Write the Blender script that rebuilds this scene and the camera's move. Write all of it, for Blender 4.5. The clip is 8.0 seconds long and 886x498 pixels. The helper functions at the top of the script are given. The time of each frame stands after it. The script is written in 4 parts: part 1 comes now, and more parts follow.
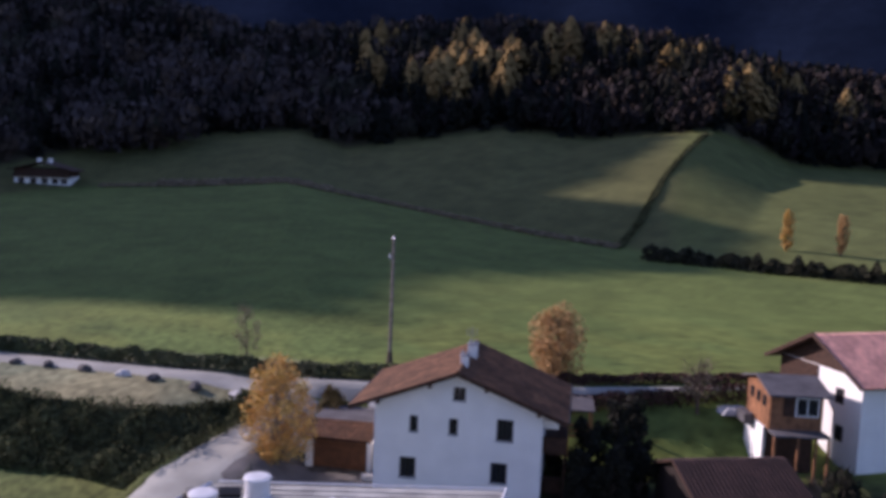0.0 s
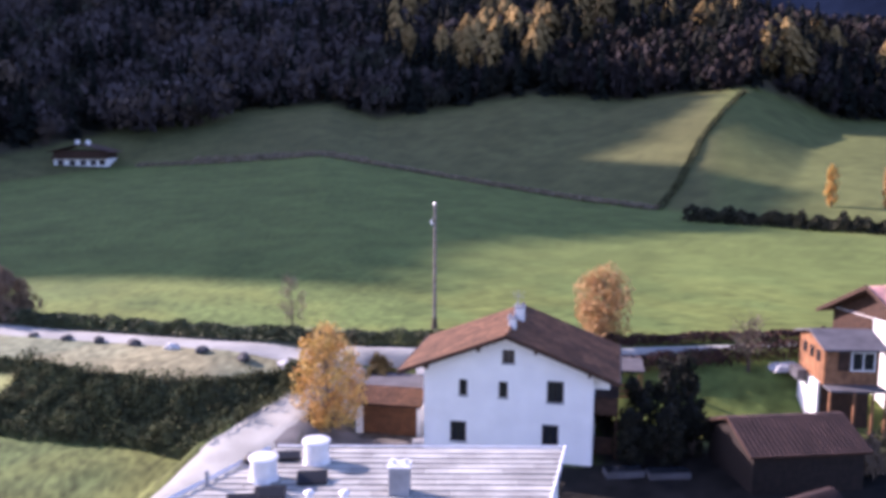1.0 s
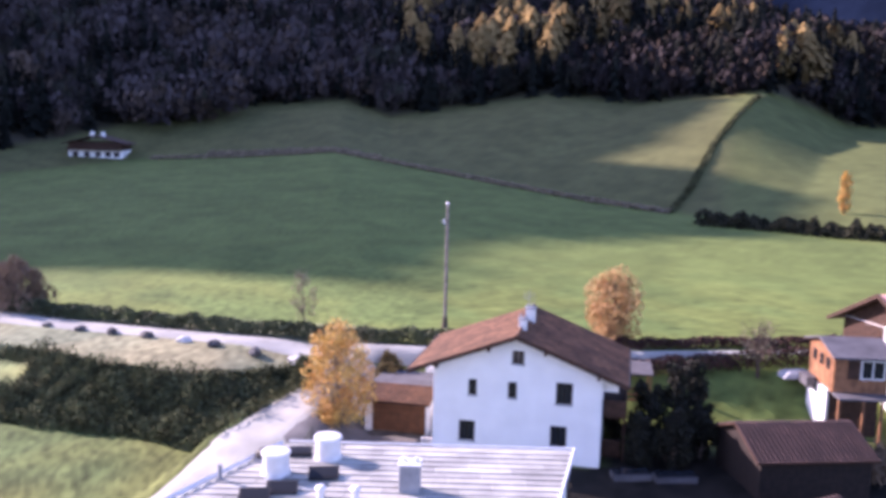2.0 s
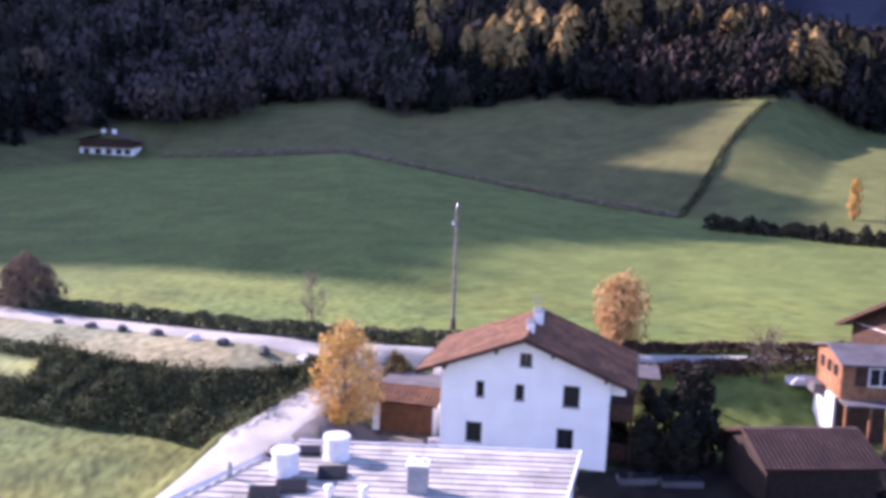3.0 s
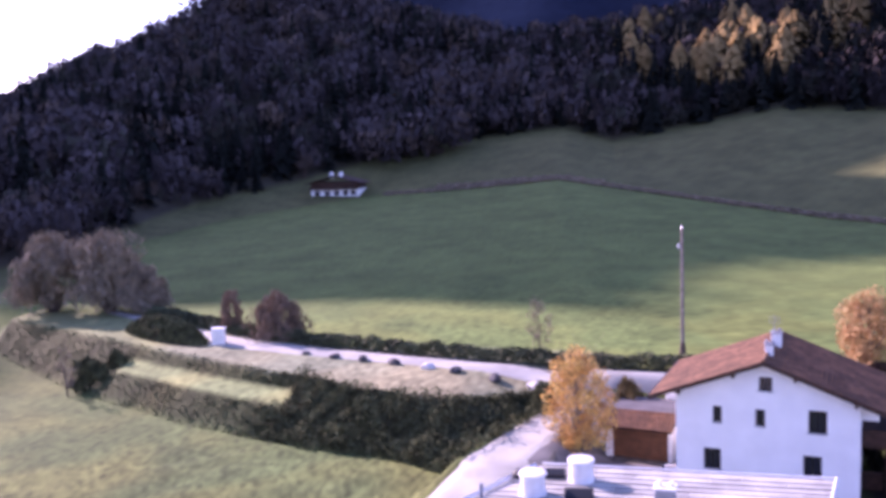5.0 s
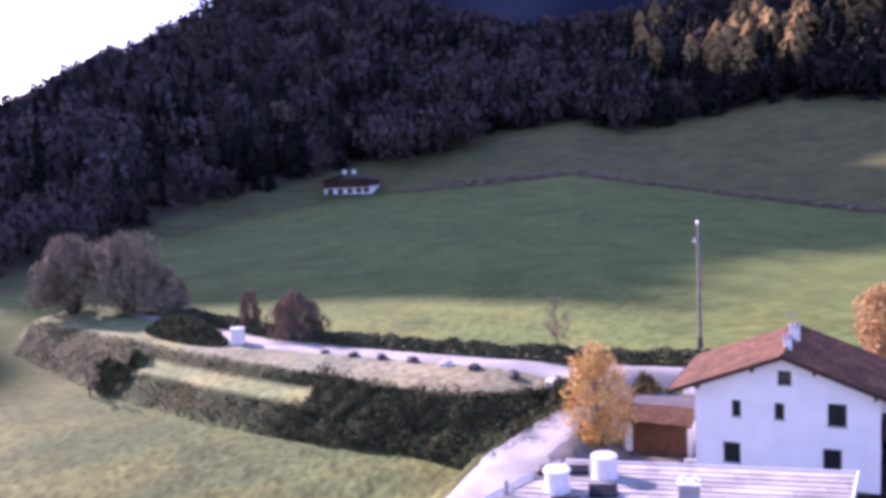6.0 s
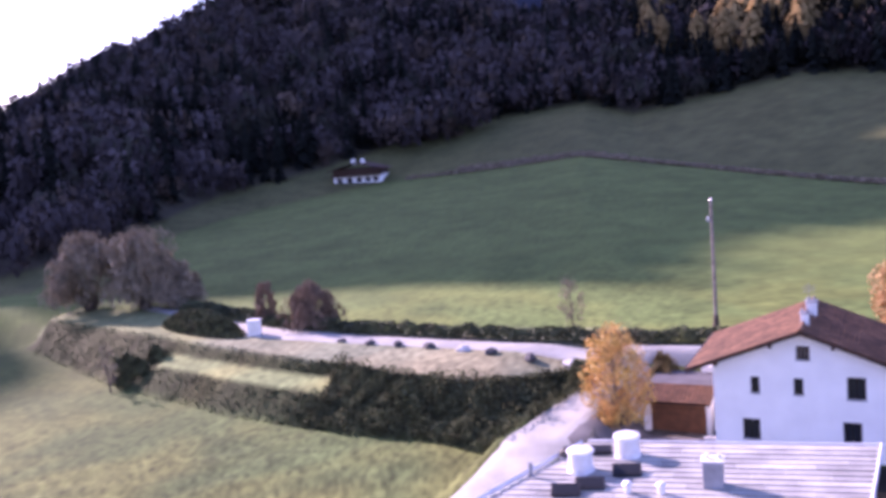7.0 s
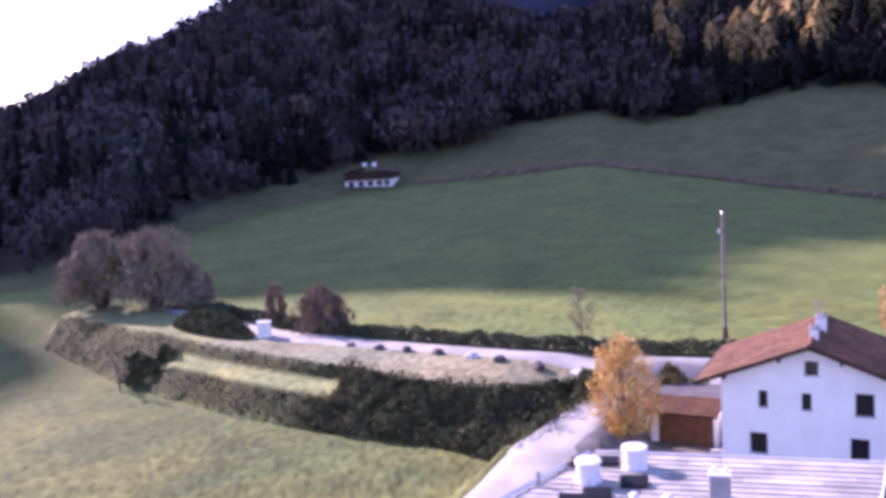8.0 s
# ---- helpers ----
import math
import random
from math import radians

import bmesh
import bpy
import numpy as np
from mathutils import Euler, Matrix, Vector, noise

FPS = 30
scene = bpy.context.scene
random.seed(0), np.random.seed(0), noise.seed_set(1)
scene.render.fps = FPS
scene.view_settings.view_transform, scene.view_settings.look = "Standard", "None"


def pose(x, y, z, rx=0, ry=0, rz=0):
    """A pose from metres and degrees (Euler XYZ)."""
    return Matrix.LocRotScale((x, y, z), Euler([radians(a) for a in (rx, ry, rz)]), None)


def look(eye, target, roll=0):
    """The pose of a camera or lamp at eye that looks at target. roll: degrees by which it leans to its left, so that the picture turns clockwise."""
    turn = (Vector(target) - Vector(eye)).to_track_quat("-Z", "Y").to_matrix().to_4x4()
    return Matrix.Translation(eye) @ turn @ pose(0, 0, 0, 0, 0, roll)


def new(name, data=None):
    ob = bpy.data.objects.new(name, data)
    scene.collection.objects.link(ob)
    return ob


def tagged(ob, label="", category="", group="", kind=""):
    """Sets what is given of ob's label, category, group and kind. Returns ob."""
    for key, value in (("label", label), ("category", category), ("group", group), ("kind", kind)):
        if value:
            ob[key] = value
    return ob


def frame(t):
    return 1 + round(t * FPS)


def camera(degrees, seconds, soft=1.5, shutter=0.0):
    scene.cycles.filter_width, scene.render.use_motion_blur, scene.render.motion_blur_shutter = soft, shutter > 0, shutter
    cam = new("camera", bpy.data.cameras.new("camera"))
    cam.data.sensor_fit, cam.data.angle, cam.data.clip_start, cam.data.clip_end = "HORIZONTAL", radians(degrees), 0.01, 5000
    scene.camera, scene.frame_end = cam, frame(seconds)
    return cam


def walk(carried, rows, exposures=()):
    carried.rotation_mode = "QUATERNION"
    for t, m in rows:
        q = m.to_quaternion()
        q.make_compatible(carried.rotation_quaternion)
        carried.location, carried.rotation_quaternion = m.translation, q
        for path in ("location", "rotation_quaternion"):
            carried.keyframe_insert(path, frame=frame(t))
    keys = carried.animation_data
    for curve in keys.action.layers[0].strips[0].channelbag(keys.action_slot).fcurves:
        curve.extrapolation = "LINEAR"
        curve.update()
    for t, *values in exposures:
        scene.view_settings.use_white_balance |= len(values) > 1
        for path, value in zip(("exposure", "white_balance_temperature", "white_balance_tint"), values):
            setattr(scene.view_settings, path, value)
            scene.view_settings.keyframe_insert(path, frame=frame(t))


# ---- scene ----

# ---------------------------------------------------------------- camera
cam = camera(52.2, 8.0, soft=4.0)


def view(x, y, z, yaw, pitch, roll):
    a, p = radians(yaw), radians(pitch)
    return look((x, y, z), (x - math.sin(a) * math.cos(p), y + math.cos(a) * math.cos(p), z + math.sin(p)), roll)


PATH = [
    (0, 0.99, -0.39, 21.27, -2.23, -6.01, 2.38),
    (0.2, 0.84, -0.23, 21.12, -1.35, -6.8, 1.4),
    (0.5, 0.62, -0.0, 20.9, -0.42, -7.42, 0.44),
    (1, 0.4, 0.05, 20.77, -0.06, -7.94, 0.27),
    (2.5, 0.22, -0.42, 20.98, 0.88, -8.07, 1.88),
    (3, 0.16, -0.49, 21.0, 1.09, -8.02, 2.06),
    (3.5, 0.04, -0.55, 20.98, 1.38, -7.63, 2.57),
    (4, -0.13, -0.36, 20.8, 2.08, -7.7, 2.12),
    (4.1, -0.24, -0.41, 20.81, 2.6, -7.65, 1.82),
    (4.2, -0.34, -0.46, 20.82, 4.2, -7.6, 1.51),
    (4.3, -0.45, -0.51, 20.83, 6.6, -7.54, 1.21),
    (4.4, -0.55, -0.56, 20.84, 8.9, -7.49, 0.9),
    (4.5, -0.66, -0.61, 20.85, 10.8, -7.44, 0.6),
    (4.7, -0.57, -1.06, 21.0, 13.0, -6.98, -0.48),
    (5, -0.43, -1.73, 21.22, 14.72, -6.3, -2.11),
    (6.5, -0.81, -2.29, 21.49, 15.92, -7.03, -3.53),
    (7, -0.87, -2.42, 21.51, 16.24, -7.38, -4.85),
    (7.5, -0.87, -2.57, 21.62, 16.45, -6.88, -4.57),
    (8, -0.93, -2.75, 21.7, 16.79, -7.03, -3.64),
]
EXPOSURES = [(0.0, 0.25, 5650, 39), (0.5, 0.92, 5650, 40), (1.0, 1.45, 5650, 43), (2.5, 1.68, 5650, 47), (4.0, 1.7, 5600, 55), (5.0, 1.6, 5600, 64), (8.0, 1.6, 5600, 64)]
walk(cam, [(t, view(*row)) for t, *row in PATH], EXPOSURES)

# ---------------------------------------------------------------- light
SUN_AZ, SUN_EL = radians(62.0), radians(26.0)   # to the left of +y, and up
world = bpy.data.worlds.new("sky")
scene.world = world
world.use_nodes = True
wn = world.node_tree
sky = wn.nodes.new("ShaderNodeTexSky")
sky.sky_type, sky.sun_disc = "NISHITA", False
sky.sun_elevation, sky.sun_rotation = SUN_EL, -SUN_AZ
sky.altitude, sky.dust_density = 900.0, 1.5
wn.links.new(sky.outputs[0], wn.nodes["Background"].inputs[0])
wn.nodes["Background"].inputs[1].default_value = 0.125
sun = new("sun", bpy.data.lights.new("sun", "SUN"))
sun.data.energy, sun.data.angle, sun.data.color = 5.0, radians(0.3), (1.0, 0.87, 0.67)
to_sun = Vector((-math.sin(SUN_AZ) * math.cos(SUN_EL), math.cos(SUN_AZ) * math.cos(SUN_EL), math.sin(SUN_EL)))
sun.matrix_world = look(to_sun * 300, (0, 0, 0))


# ---------------------------------------------------------------- materials
def surface(name, colour, rough=0.8, metal=0.0, vary=0.25, scale=1.5, fine=14.0, bump=0.3, attribute="", second=None, pieces=0.0, spec=0.3, depth=0.03):
    """A surface with variation at two scales, a relief, and, where asked, a shift from piece to piece."""
    m = bpy.data.materials.new(name)
    m.use_nodes = True
    n, l = m.node_tree.nodes, m.node_tree.links
    b = n["Principled BSDF"]
    b.inputs["Roughness"].default_value, b.inputs["Metallic"].default_value = rough, metal
    b.inputs["Specular IOR Level"].default_value = spec
    at = n.new("ShaderNodeTexCoord")
    big, small = n.new("ShaderNodeTexNoise"), n.new("ShaderNodeTexNoise")
    big.inputs["Scale"].default_value, small.inputs["Scale"].default_value = scale, fine
    big.inputs["Detail"].default_value = small.inputs["Detail"].default_value = 5
    for x in (big, small):
        l.new(at.outputs["Object"], x.inputs["Vector"])
    mix = n.new("ShaderNodeMix")
    mix.data_type = "RGBA"
    ramp = n.new("ShaderNodeValToRGB")
    ramp.color_ramp.elements[0].position, ramp.color_ramp.elements[1].position = 0.35, 0.65
    l.new(big.outputs["Fac"], ramp.inputs[0])
    l.new(ramp.outputs[0], mix.inputs["Factor"])
    dark = second or tuple(c * (1 - vary) for c in colour)
    light = tuple(min(c * (1 + vary * 0.7), 1) for c in colour) if second is None else colour
    if attribute:
        a = n.new("ShaderNodeAttribute")
        a.attribute_name = attribute
        for k, value in (("A", 1 - vary), ("B", 1 + vary * 0.7)):
            mul = n.new("ShaderNodeMix")
            mul.data_type, mul.blend_type = "RGBA", "MULTIPLY"
            mul.inputs["Factor"].default_value = 1
            mul.inputs["B"].default_value = (value, value, value * 0.97, 1)
            l.new(a.outputs["Color"], mul.inputs["A"])
            l.new(mul.outputs["Result"], mix.inputs[k])
    else:
        mix.inputs["A"].default_value, mix.inputs["B"].default_value = (*dark, 1), (*light, 1)
    hsv = n.new("ShaderNodeHueSaturation")
    l.new(mix.outputs["Result"], hsv.inputs["Color"])
    rng = n.new("ShaderNodeMapRange")
    rng.inputs["To Min"].default_value, rng.inputs["To Max"].default_value = 1 - vary * 0.9, 1 + vary * 0.9
    l.new(small.outputs["Fac"], rng.inputs["Value"])
    last = rng.outputs["Result"]
    if pieces:
        info = n.new("ShaderNodeObjectInfo") if pieces > 0 else n.new("ShaderNodeNewGeometry")
        r2 = n.new("ShaderNodeMapRange")
        r2.inputs["To Min"].default_value, r2.inputs["To Max"].default_value = 1 - abs(pieces), 1 + abs(pieces)
        l.new(info.outputs["Random"] if pieces > 0 else info.outputs["Random Per Island"], r2.inputs["Value"])
        times = n.new("ShaderNodeMath")
        times.operation = "MULTIPLY"
        l.new(last, times.inputs[0])
        l.new(r2.outputs["Result"], times.inputs[1])
        last = times.outputs[0]
    l.new(last, hsv.inputs["Value"])
    l.new(hsv.outputs["Color"], b.inputs["Base Color"])
    if bump:
        bp = n.new("ShaderNodeBump")
        bp.inputs["Strength"].default_value, bp.inputs["Distance"].default_value = bump, depth
        l.new(small.outputs["Fac"], bp.inputs["Height"])
        l.new(bp.outputs["Normal"], b.inputs["Normal"])
    return m


def glass(name, shine=0.28, rough=0.12):
    m = bpy.data.materials.new(name)
    m.use_nodes = True
    b = m.node_tree.nodes["Principled BSDF"]
    b.inputs["Base Color"].default_value = (0.02, 0.022, 0.026, 1)
    b.inputs["Roughness"].default_value = rough
    b.inputs["Specular IOR Level"].default_value = shine
    return m


GROUND = surface("ground_cover", (0.1, 0.12, 0.03), 0.95, vary=0.14, scale=0.16, fine=1.6, bump=0.3, attribute="cover", spec=0.1, depth=0.15)
ASPHALT = surface("pale_asphalt", (0.3, 0.3, 0.268), 0.85, vary=0.2, scale=0.3, fine=9)
GRAVEL = surface("pale_gravel", (0.37, 0.366, 0.315), 0.95, vary=0.22, scale=0.35, fine=12, bump=0.5)
# dark gravel, with the tree's shade mixed into its colour
YARD = surface("shaded_dark_yard_gravel", (0.15, 0.14, 0.13), 0.95, vary=0.25, scale=0.6, fine=10, bump=0.5)
# near-black, as the garden's deep shade is put into the wood colour
BLACK_WOOD = surface("shade_darkened_shed_wood", (0.02, 0.013, 0.01), 0.85, vary=0.35, scale=3, fine=20)
PLASTER = surface("white_plaster", (0.83, 0.82, 0.79), 0.9, vary=0.05, scale=0.6, fine=18, bump=0.15)
TILE = surface("red_brown_roof_tile", (0.145, 0.072, 0.036), 0.75, vary=0.35, scale=0.7, fine=7, pieces=-0.25)
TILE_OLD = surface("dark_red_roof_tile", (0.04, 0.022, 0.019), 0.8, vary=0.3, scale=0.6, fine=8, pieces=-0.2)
TILE_PINK = surface("salmon_roof_tile", (0.72, 0.37, 0.29), 0.8, vary=0.2, scale=0.6, fine=8, pieces=-0.15)
DARK_WOOD = surface("dark_stained_wood", (0.055, 0.027, 0.016), 0.7, vary=0.35, scale=3, fine=20)
WOOD = surface("orange_brown_wood", (0.26, 0.12, 0.055), 0.65, vary=0.3, scale=2, fine=16, pieces=0.15)
GARAGE_WOOD = surface("brown_garage_wood", (0.16, 0.07, 0.03), 0.6, vary=0.25, scale=2, fine=18, pieces=0.12)
FRAME = surface("dark_window_frame", (0.03, 0.022, 0.02), 0.5, vary=0.2)
GLASS = glass("window_glass")
# low shine and rough, so the panes mirror little sky and stay dark
DIM_GLASS = glass("dull_skylight_glass", 0.04, 0.35)
SHEET = surface("weathered_roof_sheet", (0.335, 0.332, 0.295), 0.6, metal=0.0, vary=0.26, scale=0.8, fine=6, bump=0.2, pieces=0.2, spec=0.5)
ZINC = surface("pale_zinc", (0.7, 0.7, 0.7), 0.45, metal=0.2, vary=0.12, scale=2, fine=10, bump=0.1, spec=0.5)
GREY_METAL = surface("grey_metal", (0.26, 0.27, 0.29), 0.55, metal=0.1, vary=0.2, scale=2)
DARK_METAL = surface("dark_frame_metal", (0.008, 0.008, 0.01), 0.6, vary=0.2)
SLATE = surface("grey_roof_boards", (0.095, 0.09, 0.095), 0.8, vary=0.25, scale=1)
GREY_POLE = surface("weathered_pole_wood", (0.2, 0.17, 0.15), 0.85, vary=0.3, scale=3)
BARK = surface("bark", (0.1, 0.075, 0.06), 0.9, vary=0.35, scale=3)
ROCK = surface("dark_boulder", (0.075, 0.072, 0.07), 0.9, vary=0.35, scale=2, fine=9, bump=0.6)
ROCK_PALE = surface("pale_boulder", (0.55, 0.54, 0.52), 0.9, vary=0.25, scale=2, fine=9, bump=0.6)
GOLD = surface("golden_leaves", (0.6, 0.43, 0.11), 0.7, vary=0.3, scale=0.8, fine=3, bump=0, second=(0.55, 0.28, 0.07), pieces=-0.35)
RUST = surface("orange_leaves", (0.5, 0.31, 0.11), 0.7, vary=0.3, scale=0.8, fine=3, bump=0, second=(0.4, 0.22, 0.09), pieces=-0.35)
GREY_TWIG = surface("bare_twigs", (0.235, 0.19, 0.125), 0.9, vary=0.3, scale=1, bump=0, pieces=-0.3)
RED_TWIG = surface("reddish_shrub", (0.19, 0.13, 0.085), 0.9, vary=0.3, scale=1, bump=0, pieces=-0.3)
HEDGE = surface("hedge_leaves", (0.075, 0.088, 0.04), 0.85, vary=0.35, scale=0.7, bump=0, pieces=-0.2)
HEDGE_RED = surface("reddish_hedge", (0.07, 0.034, 0.025), 0.8, vary=0.35, scale=0.7, bump=0, pieces=-0.4)
SCRUB = surface("scrub_leaves", (0.085, 0.092, 0.044), 0.95, vary=0.55, scale=1.1, bump=0, pieces=-0.4, spec=0.05)
EARTH = surface("overgrown_earth", (0.042, 0.042, 0.026), 0.95, vary=0.35, scale=0.6, fine=5, bump=0.7, depth=0.1, spec=0.05)
OLIVE = surface("olive_leaves", (0.16, 0.12, 0.045), 0.8, vary=0.3, scale=1.0, bump=0, pieces=-0.25)
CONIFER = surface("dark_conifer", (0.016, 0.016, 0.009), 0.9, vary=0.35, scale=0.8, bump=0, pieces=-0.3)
def soft_crowns(m, up=0.65):
    """Leans a foliage's normals upwards, as the many leaves of a crown average out."""
    n, l = m.node_tree.nodes, m.node_tree.links
    g, a, z = n.new("ShaderNodeNewGeometry"), n.new("ShaderNodeVectorMath"), n.new("ShaderNodeVectorMath")
    a.operation, z.operation = "SCALE", "ADD"
    a.inputs["Scale"].default_value, z.inputs[1].default_value = 1 - up, (0, 0, up)
    l.new(g.outputs["Normal"], a.inputs[0])
    l.new(a.outputs[0], z.inputs[0])
    nz = n.new("ShaderNodeVectorMath")
    nz.operation = "NORMALIZE"
    l.new(z.outputs[0], nz.inputs[0])
    l.new(nz.outputs[0], n["Principled BSDF"].inputs["Normal"])
    return m


WOODS = soft_crowns(surface("forest_foliage", (0.06, 0.055, 0.032), 0.9, vary=0.14, scale=0.02, fine=0.25, bump=0, attribute="cover", spec=0.05), 0.6)
# near-black blue: the shade of distant slopes is in the base colour
FAR = surface("shade_blue_far_slope", (0.009, 0.014, 0.028), 1.0, vary=0.3, scale=0.004, fine=0.05, bump=0, spec=0.0)


# ---------------------------------------------------------------- builders
def shape(verts, faces):
    bm = bmesh.new()
    vs = [bm.verts.new(v) for v in verts]
    for f in faces:
        bm.faces.new([vs[i] for i in f])
    return bm


def mesh_of(name, bm, material, smooth=False):
    data = bpy.data.meshes.new(name)
    bmesh.ops.recalc_face_normals(bm, faces=bm.faces)
    bm.to_mesh(data)
    bm.free()
    data.materials.append(material)
    if smooth:
        data.polygons.foreach_set("use_smooth", [True] * len(data.polygons))
    return data


def part(name, bm, material, parent=None, label="", smooth=False):
    ob = new(name, bm if isinstance(bm, bpy.types.Mesh) else mesh_of(name, bm, material, smooth))
    ob.parent = parent
    return tagged(ob, label)


def raw(name, verts, faces, material, parent=None, label=""):
    data = bpy.data.meshes.new(name)
    data.from_pydata([tuple(v) for v in verts], [], [tuple(f) for f in faces])
    data.materials.append(material)
    ob = new(name, data)
    ob.parent = parent
    return tagged(ob, label)


def thing(name, place, turn, label, category, group="", kind=""):
    ob = new(name)
    ob.matrix_world = pose(*place, 0, 0, turn)
    ob.empty_display_size = 0.3
    return tagged(ob, label, category, group, kind)


def add_box(bm, lo, hi, bevel=0.0):
    made = bmesh.ops.create_cube(bm, size=1.0)["verts"]
    c, d = (Vector(lo) + Vector(hi)) / 2, Vector(hi) - Vector(lo)
    for v in made:
        v.co = Vector((v.co.x * d.x, v.co.y * d.y, v.co.z * d.z)) + c
    if bevel:
        bmesh.ops.bevel(bm, geom=list({e for v in made for e in v.link_edges}), offset=bevel, segments=1, affect="EDGES")
    return bm


def box(lo, hi, bevel=0.0):
    return add_box(bmesh.new(), lo, hi, bevel)


def add_tube(bm, a, b, r0, r1, sides=8):
    a, b = Vector(a), Vector(b)
    made = bmesh.ops.create_cone(bm, cap_ends=True, segments=sides, radius1=r0, radius2=r1, depth=(b - a).length)["verts"]
    m = Matrix.Translation((a + b) / 2) @ (b - a).to_track_quat("Z", "Y").to_matrix().to_4x4()
    bmesh.ops.transform(bm, matrix=m, verts=made)
    return bm


def tube(a, b, r0, r1, sides=8):
    return add_tube(bmesh.new(), a, b, r0, r1, sides)


def knots(x, table, column):
    t = np.array(table, float)
    return np.interp(x, t[:, 0], t[:, column])


# ---------------------------------------------------------------- the lie of the land
EDGE_TOP = [(-130, 112), (-74.6, 85.7), (-61, 79.1), (-48.5, 73.1), (-38, 68.3), (-29.2, 64.4), (-24.7, 61.6), (-20, 60.6), (-15.9, 61.4), (-10.2, 65.2), (-5, 66), (40, 68), (130, 72)]
EDGE_FOOT = [(-130, 108), (-78, 84.2), (-74, 81.6), (-53.3, 68.0), (-46, 64.8), (-39.5, 61.6), (-26, 57.0), (-20, 56.0), (-17.5, 54.9), (-14.4, 53.2), (-9.7, 59.5), (-5, 61), (12, 62.5), (40, 62), (130, 65)]
# by the bearing to the right, in degrees: distance and height
ROAD_SIDE = [(-90, 170), (-60, 150), (-40, 118), (-23, 80.5), (0, 71.5), (20, 75), (40, 95), (60, 140), (90, 170)]
CREST = [(-60, 160, 2), (-42, 150, 2), (-34, 205, 2.9), (-28, 243, 4.7), (-18.5, 258, 8.6), (-12.4, 241, 10.6), (-7.5, 227, 12.6), (-3.9, 215.5, 10.7),
         (2.5, 195, 7.8), (7.9, 184, 5.7), (13.6, 175, 4.6), (20, 160, 4.5), (25, 149, 4), (60, 175, 4)]
WOOD_EDGE = [(-60, 170, 3), (-45, 165, 2.5), (-40, 180, 3), (-34, 225, 5), (-30, 262, 8), (-24, 280, 12), (-14.8, 310, 23), (-6.9, 302, 26.6), (-4, 288, 21.3),
             (5.7, 291, 29.5), (12.6, 292, 27), (18.5, 283, 21.5), (22, 312, 22), (34, 340, 20), (60, 350, 15)]
SKYLINE = [(-75, 480, 1), (-50, 480, 3), (-42.2, 480, 3.8), (-40.4, 480, 4.2), (-35.9, 485, 6.7), (-31.6, 490, 8.4), (-30, 495, 9.4), (-28, 495, 10.3), (-24, 500, 10.8), (-20, 500, 10.4),
           (-16, 480, 9.4), (-12, 440, 8.2), (-10, 420, 7.6), (-6, 400, 8.0), (0, 390, 8.6), (6, 380, 8.8), (12, 375, 8.8), (17, 370, 8.0), (22, 370, 6.6), (30, 380, 5.8), (60, 400, 5), (75, 400, 1)]
EYE_Z, TREE_HIGH, LOT = 21.2, 15.0, 3.5


